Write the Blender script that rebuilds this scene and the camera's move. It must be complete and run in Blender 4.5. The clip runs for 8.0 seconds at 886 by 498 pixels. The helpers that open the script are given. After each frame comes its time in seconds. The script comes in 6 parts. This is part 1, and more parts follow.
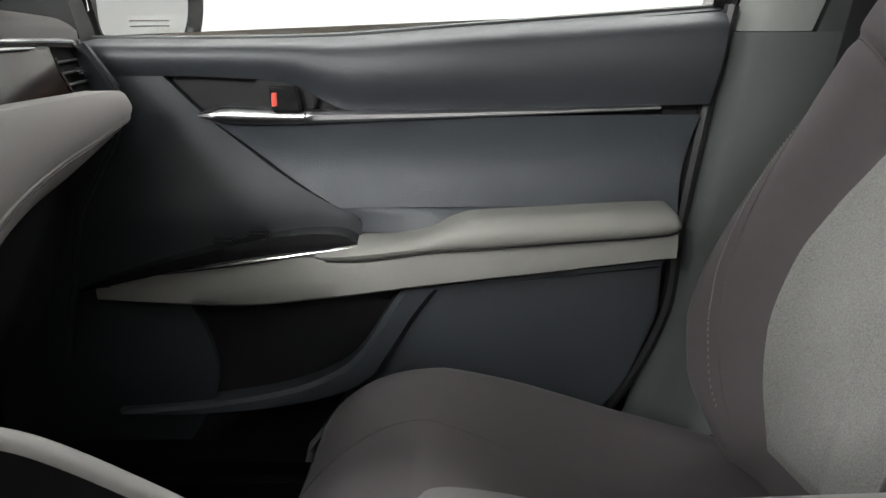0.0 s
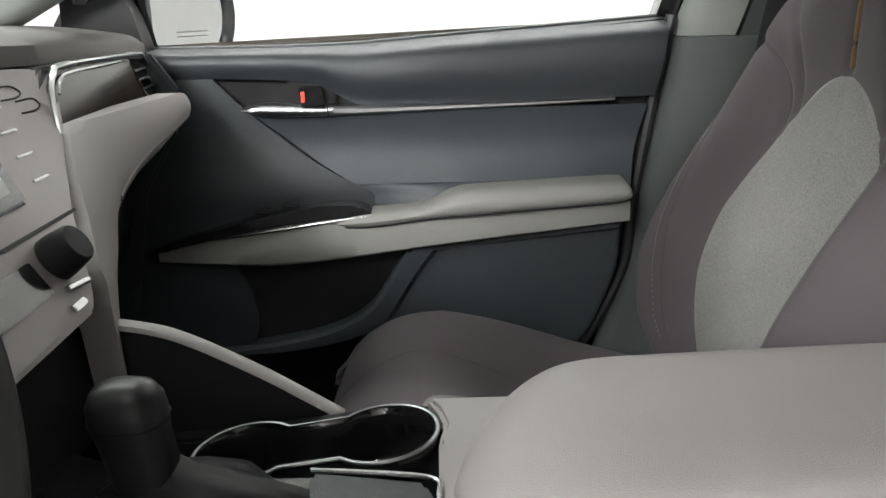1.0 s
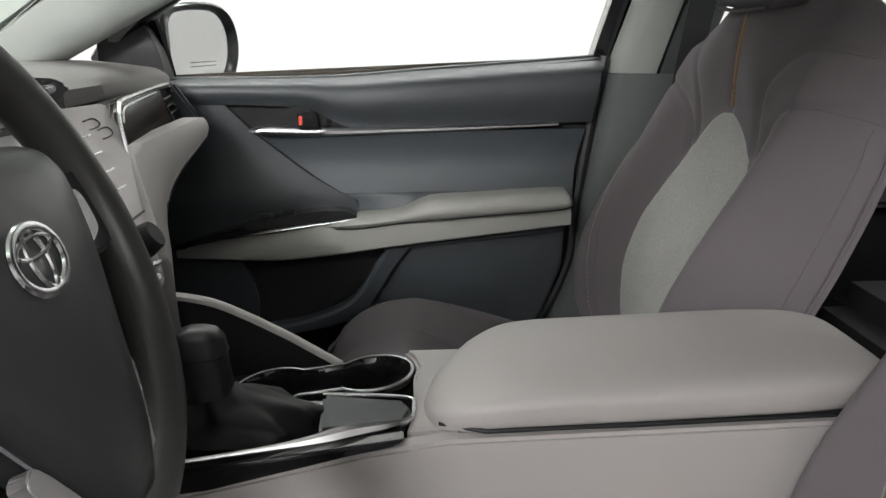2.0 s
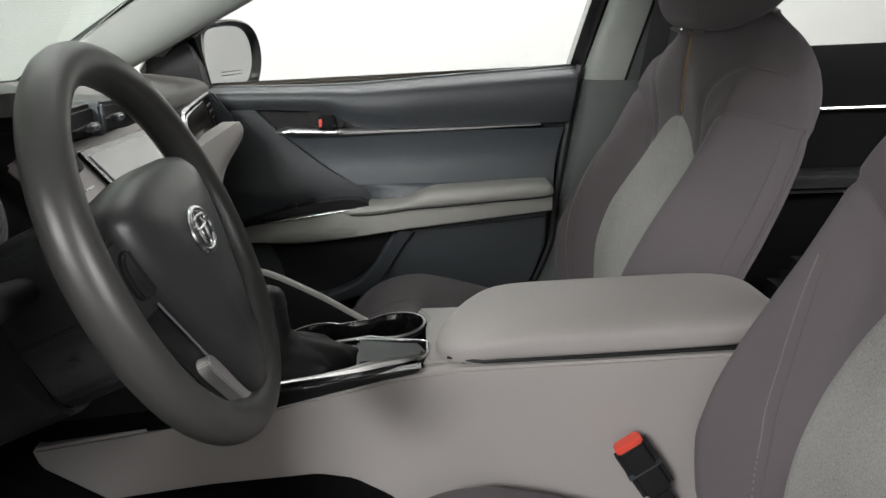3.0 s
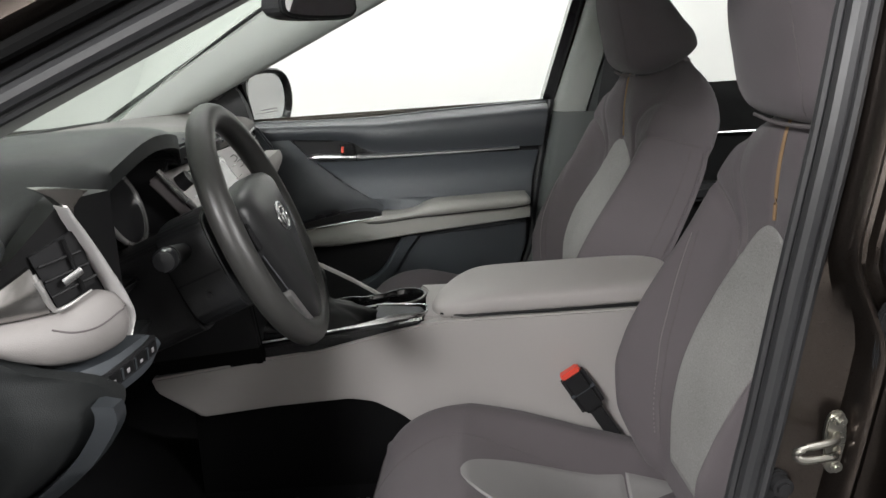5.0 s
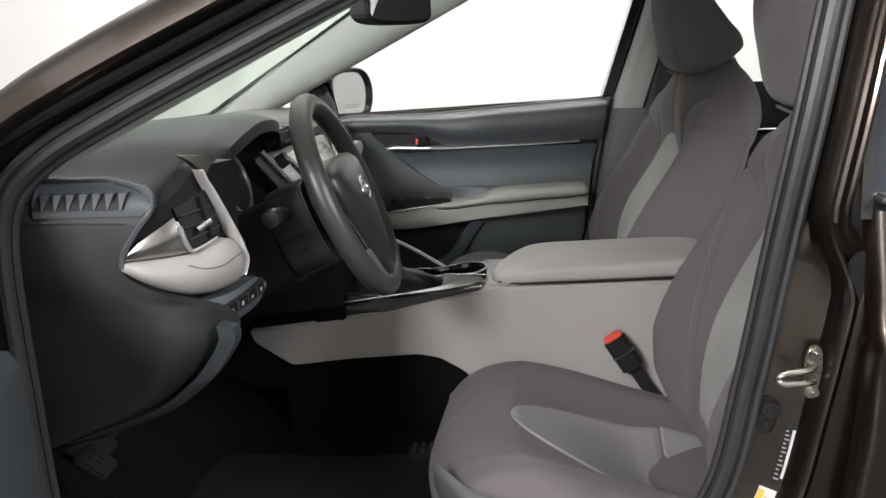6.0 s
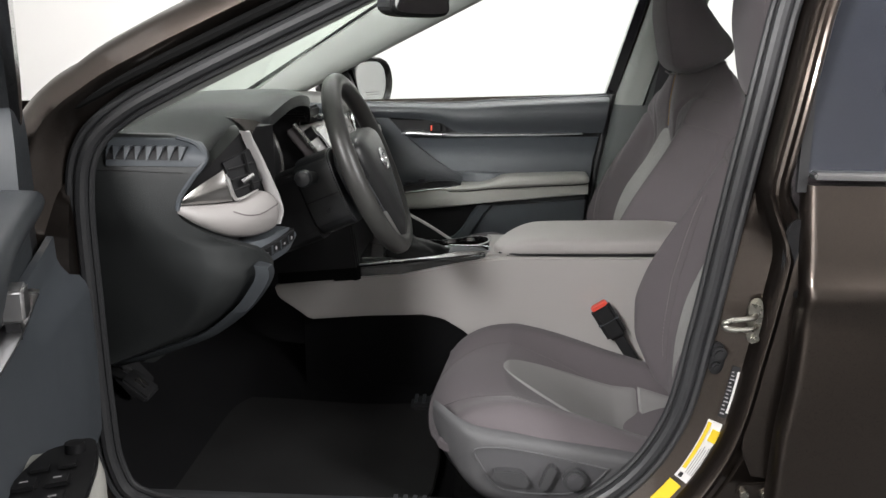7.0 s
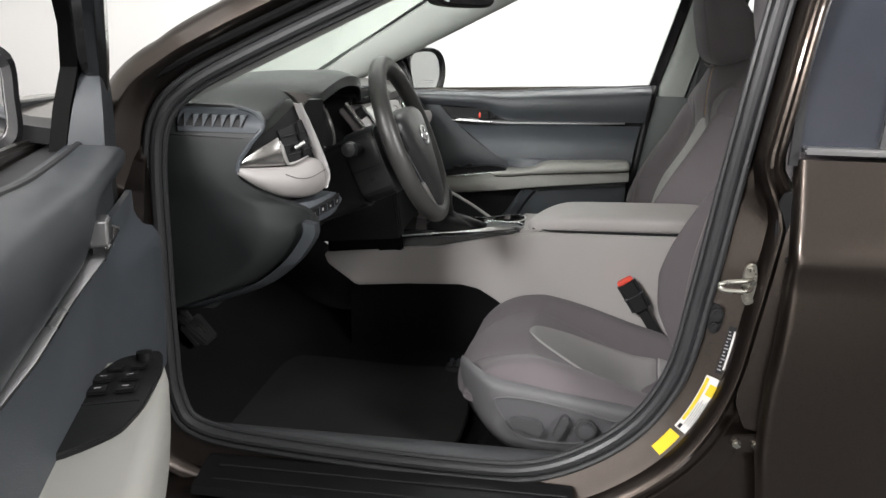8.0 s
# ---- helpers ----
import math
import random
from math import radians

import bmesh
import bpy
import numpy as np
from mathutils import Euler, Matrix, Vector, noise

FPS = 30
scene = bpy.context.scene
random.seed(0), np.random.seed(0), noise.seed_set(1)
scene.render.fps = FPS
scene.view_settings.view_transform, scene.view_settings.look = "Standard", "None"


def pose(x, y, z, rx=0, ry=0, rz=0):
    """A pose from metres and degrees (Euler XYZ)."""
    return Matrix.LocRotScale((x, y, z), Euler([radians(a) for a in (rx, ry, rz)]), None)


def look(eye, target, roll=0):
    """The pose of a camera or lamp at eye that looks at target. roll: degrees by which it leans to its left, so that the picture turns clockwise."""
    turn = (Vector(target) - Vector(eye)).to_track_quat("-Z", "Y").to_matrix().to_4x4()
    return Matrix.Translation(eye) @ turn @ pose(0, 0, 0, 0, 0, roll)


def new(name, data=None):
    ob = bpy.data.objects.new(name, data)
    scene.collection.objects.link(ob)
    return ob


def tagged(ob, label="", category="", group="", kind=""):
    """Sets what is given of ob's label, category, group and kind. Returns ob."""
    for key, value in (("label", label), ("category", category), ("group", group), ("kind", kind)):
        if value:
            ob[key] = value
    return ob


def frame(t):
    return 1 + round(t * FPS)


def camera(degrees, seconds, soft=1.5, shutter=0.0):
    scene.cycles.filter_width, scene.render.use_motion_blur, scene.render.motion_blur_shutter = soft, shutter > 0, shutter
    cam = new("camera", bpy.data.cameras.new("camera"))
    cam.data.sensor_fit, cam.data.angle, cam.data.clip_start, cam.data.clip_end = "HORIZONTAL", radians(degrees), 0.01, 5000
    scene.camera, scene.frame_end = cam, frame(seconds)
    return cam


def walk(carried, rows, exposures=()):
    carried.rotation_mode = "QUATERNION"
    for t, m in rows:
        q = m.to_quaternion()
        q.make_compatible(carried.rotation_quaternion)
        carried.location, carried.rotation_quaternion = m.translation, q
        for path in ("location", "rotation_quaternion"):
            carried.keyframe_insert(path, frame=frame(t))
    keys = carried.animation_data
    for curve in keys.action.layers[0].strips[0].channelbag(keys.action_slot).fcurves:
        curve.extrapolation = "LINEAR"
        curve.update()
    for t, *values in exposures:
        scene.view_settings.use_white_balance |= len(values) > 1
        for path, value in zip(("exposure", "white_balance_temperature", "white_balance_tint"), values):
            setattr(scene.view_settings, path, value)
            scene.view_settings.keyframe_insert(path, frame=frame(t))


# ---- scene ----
cam = camera(57.9, 8.0)
PATH = [
    (0, (-0.008, -0.296, 0.941), (0.014, 1.626, 0.388), -0.4),
    (0.5, (-0.016, -0.403, 0.953), (0.059, 1.511, 0.377), -0.6),
    (1, (-0.013, -0.540, 0.978), (0.016, 1.373, 0.394), -1.25),
    (1.5, (-0.014, -0.660, 1.008), (0.053, 1.262, 0.4585), -0.55),
    (2.8, (-0.041, -1.005, 1.079), (0.077, 0.903, 0.488), -0.7),
    (3, (-0.05, -1.046, 1.092), (0.067, 0.862, 0.505), -0.8),
    (3.5, (-0.062, -1.144, 1.114), (0.08, 0.759, 0.515), -0.7),
    (4, (-0.057, -1.267, 1.13), (0.065, 0.648, 0.565), -1.4),
    (4.2, (-0.052, -1.309, 1.128), (0.07, 0.617, 0.60), -1.7),
    (5.3, (-0.039, -1.542, 1.157), (0.008, 0.388, 0.63), -2.3),
    (5.5, (-0.029, -1.586, 1.156), (-0.067, 0.342, 0.624), -2.7),
    (6, (-0.027, -1.69, 1.151), (-0.117, 0.241, 0.636), -2.1),
    (6.5, (-0.025, -1.799, 1.144), (-0.131, 0.131, 0.631), -1.0),
    (7, (-0.011, -1.887, 1.138), (-0.126, 0.041, 0.621), 0.3),
    (7.5, (0.019, -1.959, 1.125), (-0.163, -0.036, 0.605), 0.7),
    (8, (0.061, -2.033, 1.117), (-0.207, -0.121, 0.594), 1.0),
]
walk(cam, [(t, look(eye, target, roll)) for t, eye, target, roll in PATH], [(0.0, 0.24), (0.5, 0.26), (1.0, 0.34), (1.5, 0.25), (3.0, 0.03), (3.5, -0.02), (4.0, -0.20), (5.5, 0.10), (7.0, 0.14), (8.0, 0.24)])


# ---- light ----
world = bpy.data.worlds.new("studio_air")
scene.world = world
world.use_nodes = True
world.node_tree.nodes["Background"].inputs[0].default_value = (0.9, 0.95, 1.0, 1)
world.node_tree.nodes["Background"].inputs[1].default_value = 0.02


def area_lamp(name, loc, target, sx, sy, watts, col=(1, 1, 1)):
    d = bpy.data.lights.new(name, "AREA")
    d.shape, d.size, d.size_y, d.energy, d.color = "RECTANGLE", sx, sy, watts, col
    ob = new(name, d)
    ob.matrix_world = look(loc, target)
    return ob


# Unseen lamps, added and tuned to light the car's flanks and the walls.
area_lamp("soft_box_high", (-2.5, -3.3, 3.7), (0.0, -0.2, 0.7), 0.8, 0.8, 40, (1, 0.985, 0.985))
area_lamp("soft_box_low", (-1.2, -2.65, 2.05), (0.05, 0.0, 0.75), 0.5, 0.5, 76, (1, 0.985, 0.985))
area_lamp("soft_box_over", (1.4, -2.4, 4.9), (1.4, -2.35, 0.0), 5.0, 2.4, 78, (1, 0.985, 0.985))
# Unseen lamp added to brighten the open driver door's inner face.
area_lamp("fill_rear", (3.4, -3.0, 3.0), (-0.4, -1.2, 0.8), 1.2, 1.2, 190, (1, 0.985, 0.985))
area_lamp("soft_box_far", (0.0, 3.2, 4.2), (0.0, 4.6, 0.9), 7.0, 1.6, 330, (1, 0.99, 0.99))
area_lamp("soft_box_front", (-4.2, -1.6, 4.2), (-6.1, -1.6, 1.0), 2.0, 5.0, 30, (1, 0.99, 0.99))
# Unseen lamp added to whiten the near wall mirrored in the paint.
area_lamp("fill_near_wall", (-3.2, -5.0, 2.9), (-3.2, -6.8, 1.0), 5.6, 1.0, 370, (1, 0.985, 0.985))


# ---- materials ----
def mat(name, col, rough, metal=0.0, var=0.12, vscale=5.0, bump=0.0, bscale=900.0, coat=0.0, spec=0.5, crough=0.04, streak=None, voro=False, rvar=0.08, sheen=0.0):
    m = bpy.data.materials.new(name)
    m.use_nodes = True
    nt = m.node_tree
    b = nt.nodes["Principled BSDF"]
    L = nt.links.new
    tc = nt.nodes.new("ShaderNodeTexCoord")
    mp = nt.nodes.new("ShaderNodeMapping")
    L(tc.outputs["Object"], mp.inputs["Vector"])
    n1 = nt.nodes.new("ShaderNodeTexNoise")
    n1.inputs["Scale"].default_value, n1.inputs["Detail"].default_value = vscale, 6
    L(mp.outputs[0], n1.inputs["Vector"])
    n2 = nt.nodes.new("ShaderNodeTexNoise")
    n2.inputs["Scale"].default_value, n2.inputs["Detail"].default_value = bscale * 0.35, 4
    if streak:
        mp2 = nt.nodes.new("ShaderNodeMapping")
        mp2.inputs["Scale"].default_value = streak
        L(tc.outputs["Object"], mp2.inputs["Vector"])
        L(mp2.outputs[0], n2.inputs["Vector"])
    else:
        L(mp.outputs[0], n2.inputs["Vector"])
    add = nt.nodes.new("ShaderNodeMath")
    add.operation = "ADD"
    L(n1.outputs["Fac"], add.inputs[0])
    mul = nt.nodes.new("ShaderNodeMath")
    mul.operation = "MULTIPLY"
    mul.inputs[1].default_value = 1.6 if streak else 0.5
    L(n2.outputs["Fac"], mul.inputs[0])
    L(mul.outputs[0], add.inputs[1])
    mr = nt.nodes.new("ShaderNodeMapRange")
    mid = 0.5 + (0.8 if streak else 0.25)
    mr.inputs["From Min"].default_value, mr.inputs["From Max"].default_value = mid - 0.45, mid + 0.45
    mr.inputs["To Min"].default_value, mr.inputs["To Max"].default_value = 1 - var, 1 + var
    L(add.outputs[0], mr.inputs["Value"])
    mix = nt.nodes.new("ShaderNodeMix")
    mix.data_type, mix.blend_type = "RGBA", "MULTIPLY"
    mix.inputs["Factor"].default_value = 1
    mix.inputs[6].default_value = (*col, 1)
    L(mr.outputs[0], mix.inputs[7])
    L(mix.outputs[2], b.inputs["Base Color"])
    b.inputs["Metallic"].default_value = metal
    b.inputs["Specular IOR Level"].default_value = spec
    b.inputs["Coat Weight"].default_value = coat
    b.inputs["Sheen Weight"].default_value, b.inputs["Sheen Roughness"].default_value = sheen, 0.4
    b.inputs["Coat Roughness"].default_value = crough
    rr = nt.nodes.new("ShaderNodeMapRange")
    rr.inputs["From Min"].default_value, rr.inputs["From Max"].default_value = 0.3, 0.7
    rr.inputs["To Min"].default_value, rr.inputs["To Max"].default_value = max(rough - rvar, 0.02), min(rough + rvar, 1)
    L(n1.outputs["Fac"], rr.inputs["Value"])
    L(rr.outputs[0], b.inputs["Roughness"])
    if bump:
        bp = nt.nodes.new("ShaderNodeBump")
        bp.inputs["Strength"].default_value, bp.inputs["Distance"].default_value = bump, 0.001
        if voro:
            v = nt.nodes.new("ShaderNodeTexVoronoi")
            v.inputs["Scale"].default_value = bscale
            L(mp.outputs[0], v.inputs["Vector"])
            L(v.outputs["Distance"], bp.inputs["Height"])
        else:
            L(n2.outputs["Fac"], bp.inputs["Height"])
        L(bp.outputs[0], b.inputs["Normal"])
    return m


M = {}
M["trim_dark"] = mat("charcoal_trim", (0.031, 0.035, 0.039), 0.44, bump=0.2, bscale=900, voro=True)
M["trim_slate"] = mat("slate_trim", (0.051, 0.058, 0.066), 0.50, bump=0.25, bscale=700, voro=True)
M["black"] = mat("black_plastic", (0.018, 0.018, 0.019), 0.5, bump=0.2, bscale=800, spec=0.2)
M["gloss_black"] = mat("gloss_black", (0.013, 0.013, 0.014), 0.12, coat=0.6, rvar=0.04)
M["cream"] = mat("light_grey_vinyl", (0.365, 0.345, 0.333), 0.48, bump=0.25, bscale=900, voro=True, var=0.04)
M["cream_hard"] = mat("light_grey_plastic", (0.38, 0.362, 0.350), 0.55, bump=0.12, bscale=1200, var=0.04)
M["chrome"] = mat("satin_chrome", (0.66, 0.66, 0.67), 0.22, metal=1.0, var=0.03)
M["silver"] = mat("silver_paint", (0.55, 0.54, 0.53), 0.32, metal=0.8, var=0.03)
M["zinc"] = mat("zinc_steel", (0.42, 0.41, 0.37), 0.30, metal=1.0, var=0.1, vscale=60)
M["fabric"] = mat("taupe_fabric", (0.114, 0.101, 0.107), 0.92, bump=0.6, bscale=2200, var=0.16, spec=0.2, sheen=0.12)
# Shade of the unlit rear cabin put into the seat cloth's colour.
M["shaded_cloth"] = mat("unlit_cloth", (0.022, 0.022, 0.022), 0.95, bump=0.5, bscale=1800, spec=0.1)
M["insert"] = mat("heather_grey_fabric", (0.268, 0.264, 0.257), 0.95, bump=0.6, bscale=1500, var=0.28, spec=0.15, streak=(0.35, 0.9, 0.9))
M["insert_plain"] = mat("grey_fabric", (0.235, 0.228, 0.226), 0.95, bump=0.5, bscale=2000, var=0.15, spec=0.15)
M["stitch"] = mat("dark_thread", (0.11, 0.097, 0.099), 0.9)
M["stitch_light"] = mat("pale_thread", (0.21, 0.19, 0.19), 0.9)
M["thread_tan"] = mat("tan_thread", (0.24, 0.148, 0.075), 0.8)
M["seat_plastic"] = mat("seat_base_plastic", (0.086, 0.085, 0.088), 0.55, bump=0.2, bscale=900)
M["carpet"] = mat("black_carpet", (0.008, 0.008, 0.0085), 1.0, bump=1.0, bscale=1200, var=0.4, spec=0.03)
M["mat_grey"] = mat("floor_mat", (0.020, 0.020, 0.020), 1.0, bump=1.0, bscale=1200, var=0.4, spec=0.03)
M["wheel"] = mat("wheel_urethane", (0.036, 0.036, 0.034), 0.40, bump=0.12, bscale=1200, voro=True)
# Paler tone that draws the highlight on the airbag cover's edge.
M["edge_highlight"] = mat("pale_edge_highlight", (0.13, 0.135, 0.145), 0.32, var=0.05)
M["dash_skin"] = mat("charcoal_dash_skin", (0.019, 0.0208, 0.021), 0.47, bump=0.3, bscale=800, voro=True)
M["dash_top"] = mat("charcoal_dash_top", (0.0085, 0.0097, 0.0097), 0.46, spec=0.38, bump=0.3, bscale=800, voro=True)
# The lower dash's vinyl darkened: shade put into the pad's colour.
M["cream_shaded"] = mat("shaded_vinyl", (0.245, 0.232, 0.225), 0.5, bump=0.25, bscale=900, voro=True, var=0.05)
M["switch_grey"] = mat("seat_switch_plastic", (0.052, 0.052, 0.054), 0.42, bump=0.15, bscale=900)
M["column"] = mat("column_plastic", (0.014, 0.0145, 0.0155), 0.34, bump=0.2, bscale=900)
M["pad_taupe"] = mat("taupe_dash_skin", (0.105, 0.096, 0.092), 0.55, bump=0.3, bscale=700, voro=True)
M["sill"] = mat("sill_plastic", (0.055, 0.057, 0.060), 0.45, bump=0.2, bscale=700)
M["rubber"] = mat("seal_rubber", (0.022, 0.0225, 0.024), 0.45, bump=0.15, bscale=500)
M["paint"] = mat("brown_metallic", (0.070, 0.057, 0.049), 0.29, metal=0.95, coat=0.6, crough=0.06, var=0.15, vscale=900, rvar=0.02)
M["pillar"] = mat("pillar_trim_light", (0.30, 0.315, 0.295), 0.65, bump=0.2, bscale=1100, var=0.04)
M["pillar_dark"] = mat("pillar_trim_dark", (0.078, 0.086, 0.084), 0.6, bump=0.2, bscale=900, var=0.06)
M["headliner"] = mat("headliner", (0.55, 0.55, 0.52), 0.95, bump=0.4, bscale=1500, var=0.05)
M["red"] = mat("red_plastic", (0.74, 0.085, 0.055), 0.35, var=0.05)
M["screen"] = mat("screen_grey", (0.30, 0.29, 0.30), 0.12, var=0.03, coat=0.5)
M["stack"] = mat("stack_silver", (0.24, 0.218, 0.22), 0.36, metal=0.4, var=0.03)
M["white_wall"] = mat("white_wall", (0.86, 0.85, 0.83), 0.9, var=0.02, vscale=0.6)
M["floor_grey"] = mat("studio_floor", (0.045, 0.045, 0.044), 0.5, var=0.1, vscale=1.5)
M["yellow"] = mat("yellow_sticker", (0.66, 0.47, 0.02), 0.4, var=0.04)
M["white"] = mat("white_sticker", (0.62, 0.61, 0.60), 0.4, var=0.03)
M["tint"] = mat("tinted_glass", (0.026, 0.029, 0.038), 0.03, coat=1.0, rvar=0.01)
M["wood"] = mat("dark_wood_trim", (0.026, 0.016, 0.011), 0.16, var=0.8, vscale=8, spec=0.14, bscale=90, streak=(0.1, 0.25, 2.5), rvar=0.04)
M["pod_black"] = mat("switch_black", (0.007, 0.007, 0.0075), 0.42, spec=0.25)
# Silver trim darkened for what it mirrors and for shade on the cap.
M["wing"] = mat("silver_shaded", (0.36, 0.35, 0.34), 0.20, metal=1.0, var=0.03)
M["satin"] = mat("satin_strip", (0.48, 0.48, 0.49), 0.32, metal=1.0, var=0.03)
# Cream vinyl with the green cast of window light put in.
M["cream_green_cast"] = mat("vinyl_green_cast", (0.315, 0.312, 0.288), 0.48, bump=0.25, bscale=900, voro=True, var=0.04)
# The same silver brightened: a bright reflection put into its colour.
M["blade"] = mat("silver_lit", (0.50, 0.49, 0.485), 0.34, metal=0.35, var=0.03)
M["hub"] = mat("hub_skin", (0.022, 0.0225, 0.023), 0.38, bump=0.12, bscale=1200, voro=True)
# Near-black for dark trim, and for shade put into unlit trim and hollows.
M["near_black"] = mat("matt_near_black", (0.005, 0.005, 0.005), 0.95, bump=0.3, spec=0.1)
M["belt"] = mat("belt_webbing", (0.03, 0.03, 0.032), 0.8, bump=0.6, bscale=1500)


def glass_mat(name, tint=(0.93, 0.97, 0.95)):
    m = bpy.data.materials.new(name)
    m.use_nodes = True
    b = m.node_tree.nodes["Principled BSDF"]
    b.inputs["Base Color"].default_value = (*tint, 1)
    b.inputs["Transmission Weight"].default_value = 1
    b.inputs["Roughness"].default_value = 0.0
    b.inputs["IOR"].default_value = 1.45
    return m


def mirror_mat():
    m = bpy.data.materials.new("mirror_silver")
    m.use_nodes = True
    b = m.node_tree.nodes["Principled BSDF"]
    b.inputs["Base Color"].default_value = (0.85, 0.86, 0.87, 1)
    b.inputs["Metallic"].default_value, b.inputs["Roughness"].default_value = 1, 0.02
    return m


M["glass"], M["mirror"] = glass_mat("window_glass"), mirror_mat()
M["windshield"] = glass_mat("windshield_glass", (0.70, 0.79, 0.73))


# ---- shape helpers ----
def part(name, bm, material, parent, label="", angle=35, fix=True):
    if fix:
        bmesh.ops.recalc_face_normals(bm, faces=bm.faces)
    me = bpy.data.meshes.new(name)
    bm.to_mesh(me)
    bm.free()
    for p in me.polygons:
        p.use_smooth = True
    me.set_sharp_from_angle(angle=radians(angle))
    me.materials.append(material)
    ob = new(name, me)
    if parent:
        ob.parent = parent
    if label:
        ob["label"] = label
    return ob


def thing(name, label, category, kind="", group="", at=(0, 0, 0)):
    ob = new(name)
    ob.empty_display_size = 0.05
    ob.location = at
    return tagged(ob, label, category, group, kind)


def fcurve(xs, ys):
    """A smooth curve through a few knots."""
    xs, ys = np.array(xs, float), np.array(ys, float)
    h = np.diff(xs)
    d = np.diff(ys) / h
    m = np.zeros(len(xs))
    m[0], m[-1] = d[0], d[-1]
    for i in range(1, len(xs) - 1):
        m[i] = 0 if d[i - 1] * d[i] <= 0 else 2 * d[i - 1] * d[i] / (d[i - 1] + d[i])

    def f(x):
        x = min(max(x, xs[0]), xs[-1])
        i = min(max(int(np.searchsorted(xs, x)) - 1, 0), len(h) - 1)
        t = (x - xs[i]) / h[i]
        return float((1 + 2 * t) * (1 - t) ** 2 * ys[i] + t * (1 - t) ** 2 * h[i] * m[i] + t * t * (3 - 2 * t) * ys[i + 1] + t * t * (t - 1) * h[i] * m[i + 1])
    return f


def spline(pts, n=8, closed=False):
    """Catmull-Rom through the points."""
    P = [Vector(p) for p in pts]
    out = []
    k = len(P)
    for i in range(k if closed else k - 1):
        if closed:
            a, b, c, d = P[i - 1], P[i], P[(i + 1) % k], P[(i + 2) % k]
        else:
            a, b, c, d = P[max(i - 1, 0)], P[i], P[i + 1], P[min(i + 2, k - 1)]
        for j in range(n):
            t = j / n
            out.append(0.5 * ((2 * b) + (c - a) * t + (2 * a - 5 * b + 4 * c - d) * t * t + (3 * b - a - 3 * c + d) * t ** 3))
    if not closed:
        out.append(P[-1])
    return out


def loft(rings, closed=True, caps=True, loop=False):
    bm = bmesh.new()
    V = [[bm.verts.new(p) for p in r] for r in rings]
    n = len(V[0])
    for i in range(len(V) if loop else len(V) - 1):
        a, b = V[i], V[(i + 1) % len(V)]
        for j in range(n if closed else n - 1):
            k = (j + 1) % n
            try:
                bm.faces.new((a[j], a[k], b[k], b[j]))
            except ValueError:
                pass
    if caps and closed and not loop:
        bm.faces.new(V[0])
        bm.faces.new(V[-1])
    return bm


def tube(path, r, n=8, closed=False, flat=1.0, up=(0, 0, 1)):
    """A round (or flattened) bar along a path; r may be a function of the share of the way."""
    path = [Vector(p) for p in path]
    rings = []
    k = len(path)
    for i, p in enumerate(path):
        if closed:
            d = path[(i + 1) % k] - path[i - 1]
        else:
            d = path[min(i + 1, k - 1)] - path[max(i - 1, 0)]
        d.normalize()
        a = d.cross(Vector(up))
        a = a.normalized() if a.length > 1e-4 else Vector((0, 1, 0))
        b = a.cross(d)
        rr = r(i / (k - 1)) if callable(r) else r
        rings.append([p + a * rr * flat * math.cos(2 * math.pi * j / n) + b * rr * math.sin(2 * math.pi * j / n) for j in range(n)])
    return loft(rings, loop=closed)


def sheet(f, nu, nv, thick=0.006, n=None):
    """A curved shell: f(u, v) gives its face, thickness goes along n or against the face's own normal."""
    G = [[Vector(f(i / nu, j / nv)) for j in range(nv + 1)] for i in range(nu + 1)]
    bm = bmesh.new()
    A = [[bm.verts.new(p) for p in r] for r in G]
    B = []
    for i in range(nu + 1):
        row = []
        for j in range(nv + 1):
            if n:
                d = Vector(n)
            else:
                du = G[min(i + 1, nu)][j] - G[max(i - 1, 0)][j]
                dv = G[i][min(j + 1, nv)] - G[i][max(j - 1, 0)]
                d = du.cross(dv)
                d = d.normalized() if d.length > 1e-12 else Vector((0, 0, 1))
            row.append(bm.verts.new(G[i][j] + d * thick))
        B.append(row)
    for i in range(nu):
        for j in range(nv):
            bm.faces.new((A[i][j], A[i + 1][j], A[i + 1][j + 1], A[i][j + 1]))
            bm.faces.new((B[i][j], B[i][j + 1], B[i + 1][j + 1], B[i + 1][j]))
    for i in range(nu):
        bm.faces.new((A[i][0], B[i][0], B[i + 1][0], A[i + 1][0]))
        bm.faces.new((A[i][nv], A[i + 1][nv], B[i + 1][nv], B[i][nv]))
    for j in range(nv):
        bm.faces.new((A[0][j], A[0][j + 1], B[0][j + 1], B[0][j]))
        bm.faces.new((A[nu][j], B[nu][j], B[nu][j + 1], A[nu][j + 1]))
    return bm


